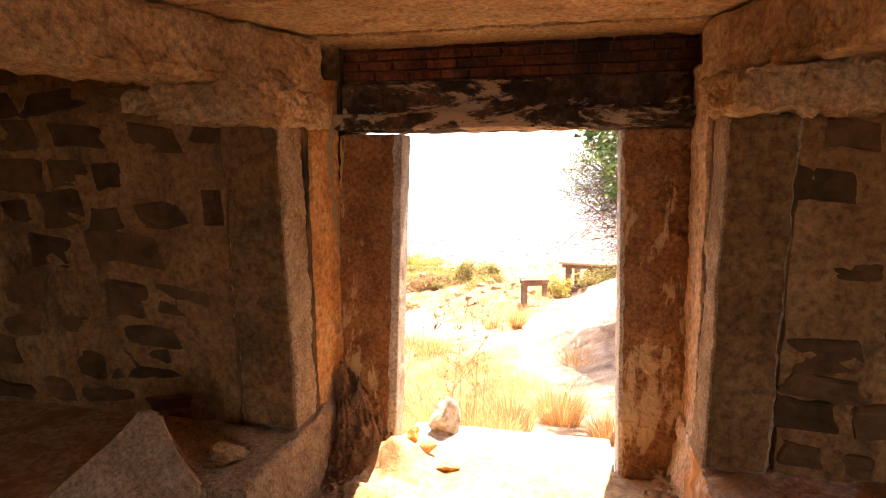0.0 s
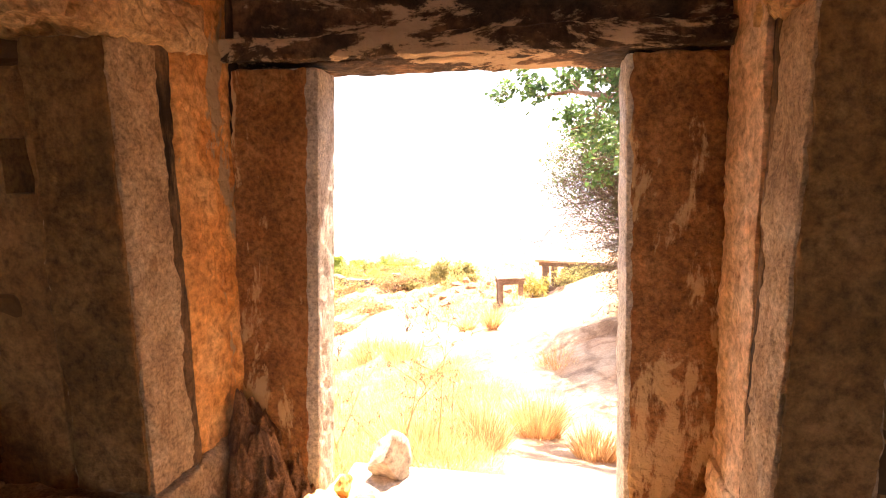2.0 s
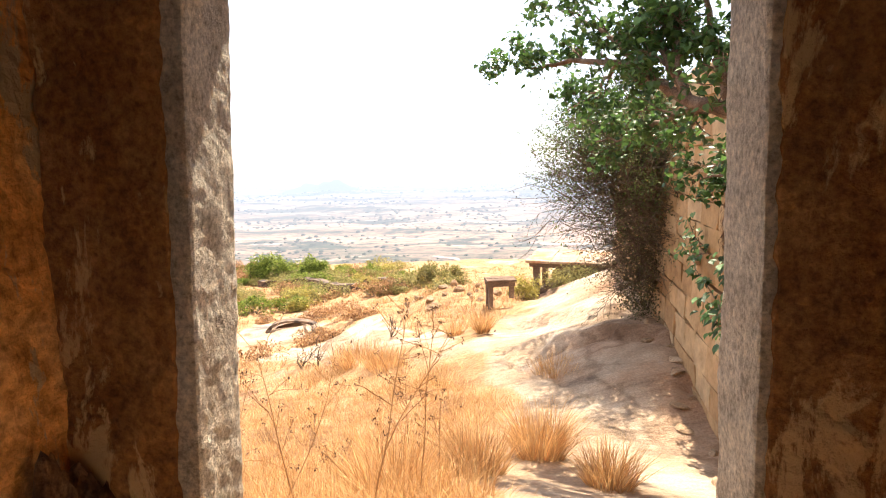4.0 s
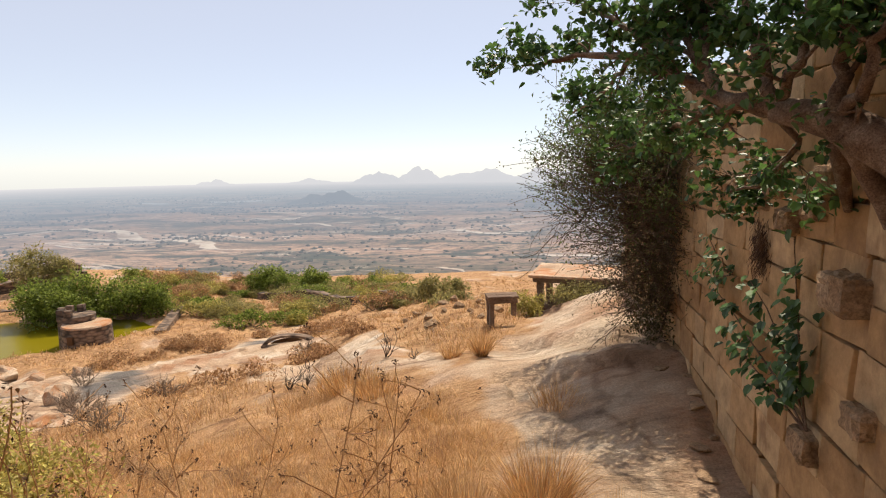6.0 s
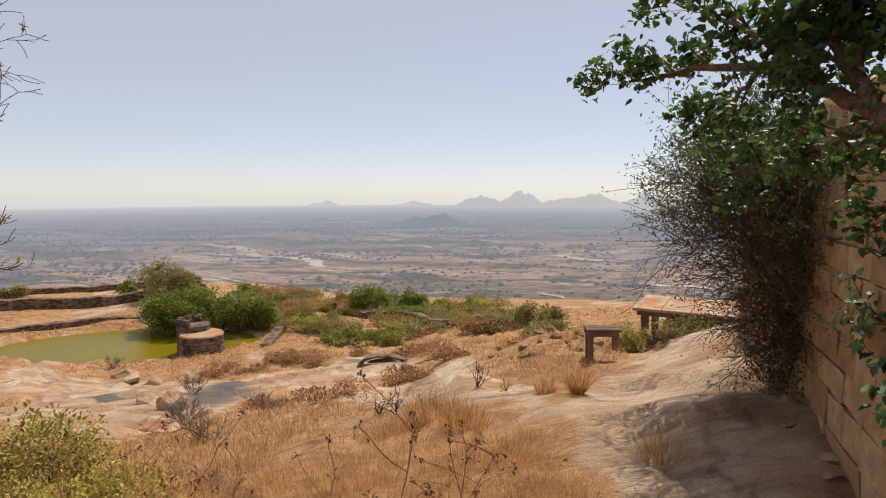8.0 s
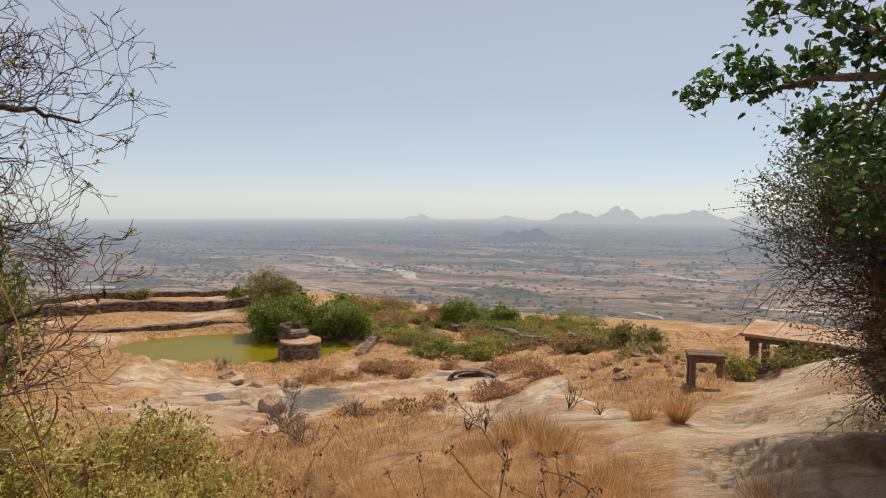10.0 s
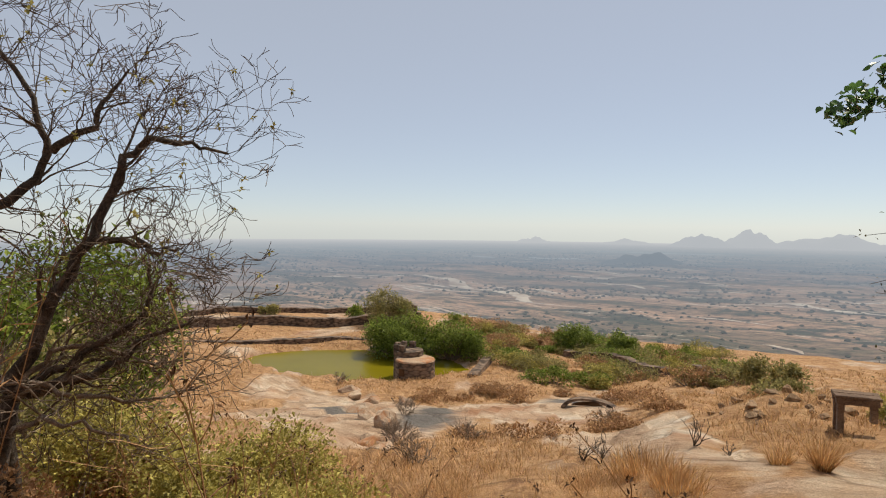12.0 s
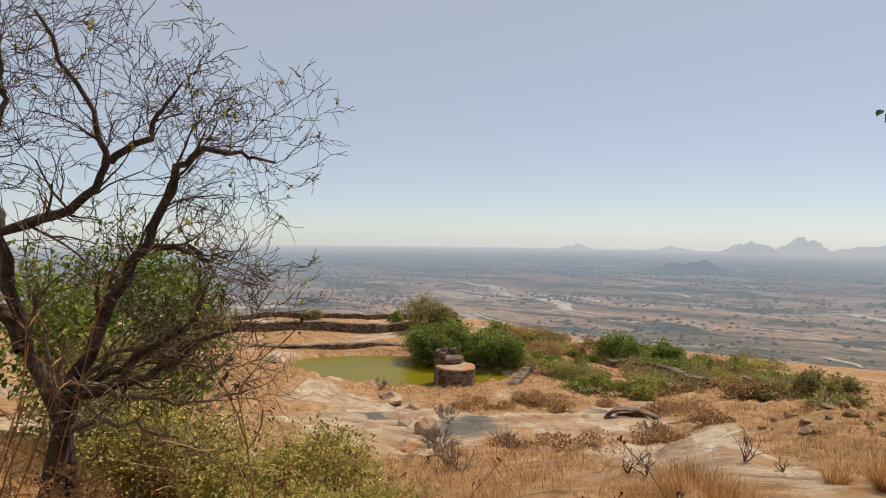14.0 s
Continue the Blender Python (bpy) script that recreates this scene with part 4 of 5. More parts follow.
# clump of dry moss on the face
rng = random.Random(41)
s = Soup()
for i in range(900):
    p = Vector((WALL_U - 0.10 + rng.gauss(0, 0.05), 7.45 + rng.gauss(0, 0.10), 0.30 + rng.gauss(0, 0.16)))
    s.leaf(p, Vector((rng.uniform(-0.6, 0.1), rng.uniform(-0.4, 0.4), -1)).normalized(), Vector((0, 1, 0)), rng.uniform(0.06, 0.14), 0.008)
laid(s.ob("moss_clump", M_SEED_SHADE), "hanging clump of dark dry moss on the wall", "moss")


# ---- stone shelters on the rock ----
def stone_table(x, y, turn, w, d, h, posts):
    t = tagged(empty("stone_table", (x, y, ground_z(x, y) - 0.05)), "small ruined stone shelter of dark slabs on posts", "stone table")
    t.rotation_euler = (0, 0, radians(turn))
    for i, (px, py, foot) in enumerate(posts):
        part("post", block(px - 0.085, px + 0.085, py - 0.085, py + 0.085, foot, h - 0.24, 0.1, 0.02, 0.02, 90 + i), M_DARKROCK, t)
    part("beam", block(-w / 2, w / 2, -d / 2 + 0.02, -d / 2 + 0.22, h - 0.24, h - 0.08, 0.1, 0.02, 0.02, 95), M_DARKROCK, t)
    part("beam", block(-w / 2, w / 2, d / 2 - 0.22, d / 2 - 0.02, h - 0.24, h - 0.08, 0.1, 0.02, 0.02, 96), M_DARKROCK, t)
    part("top_slab", block(-w / 2 - 0.03, w / 2 + 0.05, -d / 2, 0.0, h - 0.075, h + 0.02, 0.1, 0.02, 0.02, 97), M_DARKROCK, t, "flat weathered roof slab")
    part("top_slab", block(-w / 2 - 0.02, w / 2 + 0.08, 0.01, d / 2, h - 0.075, h + 0.03, 0.1, 0.02, 0.02, 98), M_DARKROCK, t, "flat weathered roof slab")
    return t


stone_table(3.75, 24.3, 4, 1.05, 0.7, 1.15, ((-0.40, -0.22, -0.3), (0.40, -0.22, 0.45), (-0.40, 0.22, -0.3)))
big = tagged(empty("stone_pavilion", (8.15, 29.0, -4.48)), "low ruined pavilion with a paved slab roof on stone posts", "pavilion")
big.rotation_euler = (0, 0, radians(-22))
for i, px in enumerate((-1.7, -0.2, 1.4, 2.8)):
    for py in (-1.4, 1.2):
        part("post", block(px - 0.14, px + 0.14, py - 0.14, py + 0.14, -1.2, 0.78, 0.2, 0.02, 0.03, 100 + i), M_DARKROCK, big)
part("beam", block(-2.0, 3.2, -1.6, -1.25, 0.78, 0.98, 0.2, 0.02, 0.03, 105), M_DARKROCK, big)
part("beam", block(-2.0, 3.2, 1.05, 1.4, 0.78, 0.98, 0.2, 0.02, 0.03, 106), M_DARKROCK, big)
for i in range(5):
    part("roof_slab", block(-2.15 + i * 1.1, -1.07 + i * 1.1, -1.8, 1.6, 0.99, 1.11, 0.2, 0.02, 0.03, 107 + i), M_ROCK, big, "weathered roof slab")
bm = moved(rock_lump((3.4, 2.1, 1.3), 77, 0.9, 4, 16), (0.7, -0.1, -0.38))
part("footing", bm, M_DARKROCK, big, "dark rubble footing")


# ---- tank, turret and walls below ----
def masonry(path, z_of, height, thick, name, label, material, seed):
    """A low wall that follows the ground along a line of corners."""
    s = bmesh.new()
    pts = []
    for (x0, y0), (x1, y1) in zip(path, path[1:]):
        n = max(2, int(math.hypot(x1 - x0, y1 - y0) / 0.8))
        pts += [(x0 + (x1 - x0) * i / n, y0 + (y1 - y0) * i / n) for i in range(n)]
    pts.append(path[-1])
    rows = []
    for i, (x, y) in enumerate(pts):
        a, b = pts[max(0, i - 1)], pts[min(len(pts) - 1, i + 1)]
        d = Vector((b[0] - a[0], b[1] - a[1], 0)).normalized()
        n = Vector((-d.y, d.x, 0)) * thick / 2
        z = z_of(x, y)
        top = z + height * (1 + 0.14 * noise.noise(Vector((x * 0.8, y * 0.8, seed))))
        wob = 0.06 * noise.noise(Vector((x * 2, y * 2, seed)))
        rows.append([s.verts.new((x + n.x + wob, y + n.y, z - 1.2)), s.verts.new((x + n.x + wob, y + n.y, top)), s.verts.new((x - n.x + wob, y - n.y, top)), s.verts.new((x - n.x + wob, y - n.y, z - 1.2))])
    for a, b in zip(rows, rows[1:]):
        for k in range(4):
            j = (k + 1) % 4
            s.faces.new((a[k], a[j], b[j], b[k]))
    s.faces.new(rows[0])
    s.faces.new(rows[-1][::-1])
    bmesh.ops.recalc_face_normals(s, faces=s.faces[:])
    o = tagged(empty(name), label, "stone wall")
    part("wall", s, material, o)
    return o


def courses_build(t, b):
    """Rough coursed rubble, seen from afar."""
    br = t.nodes.new("ShaderNodeTexVoronoi")
    br.inputs["Scale"].default_value = 2.6
    g = t.nodes.new("ShaderNodeNewGeometry")
    mp = t.nodes.new("ShaderNodeMapping")
    mp.inputs["Scale"].default_value = (0.8, 0.8, 1.8)
    t.links.new(g.outputs["Position"], mp.inputs[0])
    t.links.new(mp.outputs[0], br.inputs["Vector"])
    c = ramp(t, br.outputs["Distance"], [(0.15, (0.25, 0.175, 0.12)), (0.5, (0.17, 0.115, 0.08)), (0.75, (0.06, 0.042, 0.03))])
    s = ramp(t, grain(t, 0.6, 6), [(0.35, (0.6, 0.6, 0.6)), (0.7, (1.3, 1.25, 1.2))])
    t.links.new(blend(t, 1.0, c, s, "MULTIPLY"), b.inputs["Base Color"])
    b.inputs["Roughness"].default_value = 0.95
    bump(t, b, br.outputs["Distance"], 0.8, -0.08)


M_COURSES = shader("coursed_rubble", courses_build)
masonry(((-60.0, 46.0), (-50.5, 47.8), (-44.5, 51.5), (-38.5, 57.6), (-31, 58.5), (-23, 57)), lambda x, y: POND_Z - 0.1, 0.85, 0.9, "tank_wall", "dark curved retaining wall of the tank", M_COURSES, 1)
masonry(((-66, 50), (-53, 59), (-45.5, 66), (-36, 72)), lambda x, y: ground_z(x, y) - 0.2, 1.3, 1.2, "terrace_wall", "long rubble terrace wall above the tank", M_COURSES, 2)
masonry(((-72, 60), (-60, 70), (-51, 78), (-42, 82)), lambda x, y: ground_z(x, y) - 0.1, 0.9, 1.0, "rampart_wall", "low rampart wall at the hill's edge", M_COURSES, 3)
masonry(((-16, 68.5), (-9.5, 64.5), (-4.5, 58.5), (-0.5, 53)), lambda x, y: ground_z(x, y) - 0.3, 1.1, 0.9, "field_wall", "dark ruined rubble wall in the brush", M_COURSES, 4)
masonry(((-20.5, 57.5), (-19.5, 52.5), (-18.8, 49.0)), lambda x, y: POND_Z - 0.1, 0.9, 0.8, "tank_wall", "dark retaining wall at the tank's end", M_COURSES, 5)

tur = tagged(empty("turret", (-23.4, 47.6, POND_Z - 0.15)), "squat round stone turret with a flat top and ruined crenels", "turret")
bm = bmesh.new()
bmesh.ops.create_cone(bm, cap_ends=True, segments=40, radius1=1.75, radius2=1.62, depth=3.2, matrix=pose(0, 0, 0.35))
drum = part("drum", bm, M_COURSES, tur)
bm = bmesh.new()
bmesh.ops.create_cone(bm, cap_ends=True, segments=40, radius1=1.66, radius2=1.6, depth=0.12, matrix=pose(0, 0, 2.0))
part("cap", bm, M_ROCK, drum, "pale flat round roof")
# solid dark block, its colour stands for the shade in the opening
part("doorway", block(-0.52, -0.12, -1.82, -1.5, 0.9, 1.5, 0, 0, 0.03), M_SEED_SHADE, drum, "small dark block standing in for an opening")
bm = bmesh.new()
bmesh.ops.create_cone(bm, cap_ends=True, segments=24, radius1=1.35, radius2=1.25, depth=4.0, matrix=pose(-1.2, 1.0, 0.5))
rear = part("rear_bastion", bm, M_COURSES, tur)
for i in range(5):
    a = radians(100 + i * 42)
    part("crenel", block(-1.2 + 1.05 * math.cos(a) - 0.25, -1.2 + 1.05 * math.cos(a) + 0.25, 1.0 + 1.05 * math.sin(a) - 0.2, 1.0 + 1.05 * math.sin(a) + 0.2, 2.1, 3.05, 0.2, 0.03, 0.08, 120 + i), M_COURSES, rear)

# mouth of an old well, a low arch in the grass
wx, wy = -6.9, 39.0
well = tagged(empty("well_arch", (wx, wy, ground_z(wx, wy))), "low stone arch of an old well in dry grass", "well")
bm = bmesh.new()
ring = []
for i in range(17):
    a = math.pi * i / 16
    row = []
    for rr, yy in ((1.45, -0.3), (1.72, -0.3), (1.72, 0.3), (1.45, 0.3)):
        row.append(bm.verts.new((rr * math.cos(a), yy, -0.28 + 0.46 * rr * math.sin(a))))
    ring.append(row)
for a, b in zip(ring, ring[1:]):
    for k in range(4):
        j = (k + 1) % 4
        bm.faces.new((a[k], a[j], b[j], b[k]))
part("arch", bm, M_COURSES, well)
# no hollow is cut: a dark lump paints the shade under the arch
part("dark_mouth", moved(rock_lump((1.4, 0.3, 0.5), 91), (0, 0.35, -0.25)), M_SEED_SHADE, well, "dark lump standing in for the shadowed hollow under the arch")

# boulders by the rock channel
rng = random.Random(61)
for x, y, s, seed, label in ((-12.8, 24.6, (0.85, 0.7, 0.55), 201, "split dark-faced boulder on the slope"), (-13.6, 25.6, (0.8, 0.6, 0.4), 202, "cracked tan granite block on rock"), (-14.4, 28.4, (0.6, 0.8, 0.8), 203, "tilted tan granite block on rock"),
                             (-16.2, 29.6, (1.0, 0.9, 0.7), 204, "pale weathered granite boulder on rock"), (-18.6, 33.0, (1.2, 0.9, 0.6), 205, "pale weathered granite boulder on rock"), (-20.5, 36.5, (0.9, 0.8, 0.6), 206, "pale weathered granite boulder on rock"),
                             (-23.0, 38.2, (1.1, 0.7, 0.55), 207, "pale weathered granite boulder on rock"), (-17.2, 35.0, (0.8, 0.7, 0.7), 208, "grey granite block on the slope"), (-25.0, 40.5, (1.0, 0.8, 0.5), 209, "pale weathered granite boulder on rock"),
                             (-12.0, 26.0, (0.9, 0.6, 0.35), 210, "flat granite slab on the slope"), (-11.2, 22.8, (0.6, 0.5, 0.3), 211, "small tan boulder on the slope")):
    o = tagged(empty("boulder", (x, y, ground_z(x, y) + s[2] * 0.08)), label, "boulder", "boulders by the rock channel")
    part("rock", moved(rock_lump(s, seed, 0.5, 3, 16), (0, 0, 0), seed * 37), M_ROCK, o)
for i in range(26):
    x, y = 1.0 + rng.uniform(-1.2, 3.0), 26.5 + rng.uniform(-1.2, 3.5)
    s = rng.uniform(0.12, 0.35)
    o = tagged(empty("rubble_stone", (x, y, ground_z(x, y) + s * 0.2)), "brown loose rubble stone on the bank", "stone", "rubble on the bank")
    part("rock", moved(rock_lump((s, s * 0.8, s * 0.6), 300 + i, 0.5, 3, 14), (0, 0, 0), i * 50), M_BRACKET, o)

for i in range(22):
    v = 4.5 + i * 0.55 + rng.uniform(-0.2, 0.2)
    p = GATE @ Vector((WALL_U - rng.uniform(0.15, 0.55), v, 0))
    s = rng.uniform(0.06, 0.18)
    o = tagged(empty("rubble_stone", (p.x, p.y, ground_z(p.x, p.y) + s * 0.15)), "flat broken stone at the fort wall's foot", "stone", "stones at the wall's foot")
    part("rock", moved(rock_lump((s * 1.4, s, s * 0.45), 340 + i, 0.3, 2, 8), (0, 0, 0), i * 47), M_BRACKET, o)

# ---- trees and bushes ----
def wander(p, d, length, steps, bend, rng, lift=0.0):
    """A crooked line of points from p along d."""
    pts, d = [p.copy()], d.normalized()
    for i in range(steps):
        d = (d + Vector((rng.gauss(0, bend), rng.gauss(0, bend), rng.gauss(0, bend) + lift))).normalized()
        pts.append(pts[-1] + d * (length / steps))
    return pts, d


def twigs(soup, p, d, length, radius, depth, rng, ends, bend=0.15, split=4, spread=0.55, lift=0.015, shrink=0.70, least=0.0035):
    """A limb that divides again and again; ends gathers the fine tips."""
    steps = 5 if depth > 1 else 3
    pts, out = wander(p, d, length, steps, bend, rng, lift)
    radii = [max(least, radius * (1 - 0.45 * i / steps)) for i in range(len(pts))]
    soup.tube(pts, radii, 6 if radius > 0.03 else (4 if radius > 0.01 else 3))
    if depth == 0:
        ends.append((pts[-1], out))
        ends.append((pts[len(pts) // 2], out))
        return
    for i in range(split):
        k = len(pts) - 1 if i == 0 else rng.randint(1, len(pts) - 1)
        w = Vector((rng.gauss(0, spread), rng.gauss(0, spread), rng.gauss(0.05, spread * 0.8)))
        twigs(soup, pts[k], out + w, length * shrink * rng.uniform(0.8, 1.2), max(least, radii[k] * 0.68), depth - 1, rng, ends, bend, split, spread, lift, shrink, least)


def limb(soup, points, r0, r1, rng, ends, depth=3, every=2, length=0.7, sides=8, spread=0.75, crook=0.16, split=4, fine=None):
    """A limb through given points, made crooked, with twigs all along."""
    pts, n = [], 4
    for a, b in zip(points, points[1:]):
        a, b = Vector(a), Vector(b)
        for i in range(n):
            pts.append(a + (b - a) * (i / n) + Vector((rng.gauss(0, 0.018), rng.gauss(0, 0.03), rng.gauss(0, 0.018))))
    pts.append(Vector(points[-1]))
    radii = [r0 + (r1 - r0) * (i / (len(pts) - 1)) for i in range(len(pts))]
    soup.tube(pts, radii, sides)
    for i in range(3, len(pts), every):
        d = (pts[i] - pts[i - 1]).normalized() + Vector((rng.gauss(0, spread), rng.gauss(0, spread), rng.gauss(0.15, spread)))
        if fine is None:
            twigs(soup, pts[i], d, length * rng.uniform(0.6, 1.2), max(0.006, radii[i] * 0.45), depth, rng, ends, crook, split)
        else:
            twigs(fine, pts[i], d, length * rng.uniform(0.7, 1.3), max(0.005, radii[i] * 0.32), depth, rng, ends, crook, split, 0.6, 0.015, 0.72, 0.0032)
    return pts


# bare tree beside the door
rng = random.Random(101)
tree = tagged(empty("bare_tree", (-5.0, 6.7, -1.35)), "leafless dark-barked tree with many crooked twigs", "tree")
o = Vector((-5.0, 6.7, -1.35))
trunk, crown, fine, ends = Soup(), Soup(), Soup(), []


def at(*p):
    return Vector(p) - o


fork = at(-4.96, 6.78, -0.13)
trunk.tube([at(-5.05, 6.62, -1.6), at(-5.03, 6.66, -0.9), at(-5.0, 6.72, -0.5), fork], [0.13, 0.10, 0.085, 0.078], 10)
trunk.tube([at(-5.2, 6.9, -1.6), at(-5.1, 6.85, -0.9), at(-5.12, 6.8, -0.4), at(-5.3, 6.6, 0.3)], [0.10, 0.08, 0.07, 0.06], 8)
limb(crown, [fork, at(-4.83, 7.01, 0.57), at(-4.65, 7.29, 1.25), at(-4.48, 7.53, 1.96), at(-4.34, 7.71, 2.18), at(-4.12, 7.96, 2.12), at(-3.88, 8.2, 2.06)], 0.066, 0.012, rng, ends, 3, 1, 0.46, crook=0.22, split=3, fine=fine)
limb(crown, [at(-5.3, 6.6, 0.3), at(-5.36, 6.42, 1.35), at(-5.11, 6.92, 1.56), at(-4.97, 7.17, 2.0), at(-5.04, 7.04, 2.46), at(-5.25, 6.66, 3.32)], 0.062, 0.014, rng, ends, 3, 1, 0.46, crook=0.22, split=3, fine=fine)
limb(crown, [at(-4.97, 7.17, 2.0), at(-4.73, 7.4, 2.25), at(-4.65, 7.5, 2.55), at(-4.5, 7.6, 2.8)], 0.04, 0.010, rng, ends, 3, 1, 0.42, crook=0.25, split=3, fine=fine)
limb(crown, [at(-4.65, 7.29, 1.25), at(-4.3, 7.5, 1.2), at(-4.14, 7.54, 1.1), at(-3.98, 7.7, 1.15)], 0.035, 0.010, rng, ends, 3, 1, 0.42, crook=0.25, split=3, fine=fine)
limb(crown, [fork, at(-4.6, 7.0, -0.02), at(-4.38, 7.16, 0.05), at(-4.12, 7.5, 0.34), at(-3.85, 7.75, 0.52)], 0.06, 0.010, rng, ends, 3, 1, 0.42, crook=0.25, split=3, fine=fine)
limb(crown, [fork, at(-4.7, 7.1, 0.1), at(-4.15, 7.47, 0.57), at(-4.12, 7.5, 1.0)], 0.05, 0.012, rng, ends, 3, 1, 0.42, crook=0.25, split=3, fine=fine)
limb(crown, [at(-5.3, 6.6, 0.3), at(-5.7, 6.3, 1.0), at(-5.75, 6.2, 1.9), at(-5.6, 6.3, 2.8)], 0.06, 0.012, rng, ends, 3, 1, 0.46, crook=0.22, split=3, fine=fine)
limb(crown, [at(-5.36, 6.42, 1.35), at(-5.6, 6.35, 1.9), at(-5.45, 6.5, 2.5), at(-5.5, 6.5, 3.1)], 0.05, 0.012, rng, ends, 3, 1, 0.42, crook=0.25, split=3, fine=fine)
trunk.ob("trunk", M_BARK, tree, "dark furrowed trunk", True)
bare = crown.ob("branchwork", M_BARK, tree, "bare crooked branches and twigs", True)
fine.ob("twigwork", M_STEM, bare, "fine grey-brown twigs")
dead = Soup()
for pts in ([fork, at(-4.7, 6.85, 0.0), at(-4.3, 7.05, -0.12), at(-3.95, 7.35, -0.18), at(-3.6, 7.6, -0.05)], [at(-5.0, 6.72, -0.5), at(-4.6, 6.8, -0.25), at(-4.2, 7.0, -0.35), at(-3.8, 7.2, -0.5)],
            [fork, at(-4.75, 7.0, 0.25), at(-4.45, 7.25, 0.3), at(-4.1, 7.5, 0.1), at(-3.8, 7.7, 0.15)], [at(-5.12, 6.8, -0.4), at(-4.9, 6.6, 0.0), at(-4.6, 6.5, 0.15), at(-4.25, 6.6, 0.0)], [fork, at(-5.1, 6.6, 0.4), at(-5.0, 6.5, 0.8), at(-4.7, 6.6, 1.0)]):
    limb(dead, pts, 0.03, 0.008, rng, [], 2, 1, 0.42, 6, 0.8, 0.3, 3)
dead.ob("dead_twigwork", M_TWIG, bare, "grey tangle of dead lower twigs", True)
buds = Soup()
for p, d in ends[::55]:
    for k in range(5):
        buds.leaf(p, Vector((rng.gauss(0, 1), rng.gauss(0, 1), rng.gauss(0, 1))).normalized(), Vector((0, 0, 1)), 0.05, 0.03)
buds.ob("last_foliage", M_YELLOW, bare, "a few pale last leaves")

# fig tree rooted in the fort wall
rng = random.Random(102)
fig = tagged(empty("fig_tree", (4.3, 7.4, 0.9)), "fig tree with glossy heart-shaped leaves rooted in the wall", "tree")
o = Vector((4.3, 7.4, 0.9))
trunk, crown, ends = Soup(), Soup(), []
hub = at(3.83, 7.82, 1.63)
trunk.tube([at(4.35, 7.2, 0.85), at(4.2, 7.35, 1.2), at(4.02, 7.6, 1.45), hub, at(3.7, 8.02, 1.70), at(3.58, 8.22, 1.75)], [0.10, 0.15, 0.17, 0.15, 0.12, 0.10], 12)
trunk.tube([at(4.4, 7.75, 0.6), at(4.22, 7.75, 1.0), at(4.0, 7.78, 1.4), hub], [0.05, 0.08, 0.10, 0.11], 9)
trunk.tube([at(4.35, 8.3, 0.9), at(4.1, 8.1, 1.3), hub], [0.04, 0.07, 0.09], 8)
limb(crown, [at(3.58, 8.22, 1.75), at(3.29, 8.6, 1.89), at(3.14, 9.09, 2.15), at(2.96, 9.66, 2.43), at(2.57, 10.4, 2.61), at(2.2, 10.9, 2.57), at(1.98, 11.1, 2.53)], 0.085, 0.008, rng, ends, 2, 2, 0.30, 9)
for pts, r0, length in (((at(3.29, 8.6, 1.89), at(3.26, 8.79, 2.23), at(3.29, 8.93, 2.61), at(3.07, 9.14, 3.07), at(2.95, 9.3, 3.5)), 0.06, 0.36),
                        ((at(3.58, 8.22, 1.75), at(3.54, 8.31, 2.15), at(3.5, 8.5, 2.51), at(3.4, 8.64, 3.06), at(3.3, 8.8, 3.6)), 0.065, 0.38),
                        ((at(3.29, 8.6, 1.9), at(3.16, 8.92, 2.41), at(3.09, 9.29, 2.9), at(2.91, 9.75, 3.47)), 0.06, 0.40),
                        ((hub, at(3.81, 7.78, 2.06), at(3.86, 7.8, 2.43), at(3.99, 7.71, 2.84), at(4.1, 7.7, 3.4)), 0.07, 0.36),
                        ((hub, at(3.76, 7.47, 1.86), at(3.73, 7.31, 2.17), at(3.83, 7.12, 2.61), at(3.9, 7.0, 3.1)), 0.06, 0.32),
                        ((at(3.36, 8.45, 1.82), at(3.39, 9.12, 1.80), at(3.45, 9.87, 1.68), at(3.42, 10.76, 1.55), at(3.22, 11.46, 1.52)), 0.045, 0.36),
                        ((at(3.58, 8.22, 1.75), at(3.54, 7.97, 2.01), at(3.6, 7.88, 2.33), at(3.6, 7.87, 2.82), at(3.5, 7.9, 3.3)), 0.055, 0.34),
                        ((at(3.14, 9.09, 2.15), at(2.89, 9.64, 2.66), at(2.69, 10.36, 3.12), at(2.42, 10.9, 3.38)), 0.045, 0.38),
                        ((at(3.58, 8.22, 1.75), at(3.88, 8.28, 1.45), at(4.01, 9.13, 1.08), at(3.94, 9.63, 1.0)), 0.035, 0.28),
                        ((at(2.96, 9.66, 2.43), at(2.95, 10.3, 2.3), at(2.9, 10.9, 2.1), at(2.75, 11.4, 2.0)), 0.035, 0.34)):
    limb(crown, pts, r0, 0.010, rng, ends, 2, 2, length, 8)
trunk.ob("trunk", M_FIGBARK, fig, "grey-brown trunk gripping the wall", True)
crown.ob("branchwork", M_FIGBARK, fig, "spreading crooked branches", True)
leaves = Soup()
for p, d in ends:
    low = p.z + o.z
    if rng.random() < (0.45 if low < 1.9 and p.y + o.y < 9 else 0.22 if p.y + o.y < 9.3 else 0.18):
        continue
    for k in range(rng.randint(3, 6)):
        q = p + Vector((rng.gauss(0, 0.08), rng.gauss(0, 0.08), rng.gauss(0, 0.07)))
        w = Vector((rng.gauss(0, 1), rng.gauss(0, 1), rng.gauss(-0.6, 0.6))).normalized()
        size = rng.uniform(0.055, 0.105)
        leaves.broad(q, w, Vector((rng.gauss(0, 0.5), rng.gauss(0, 0.5), 1)), size, size * 0.9)
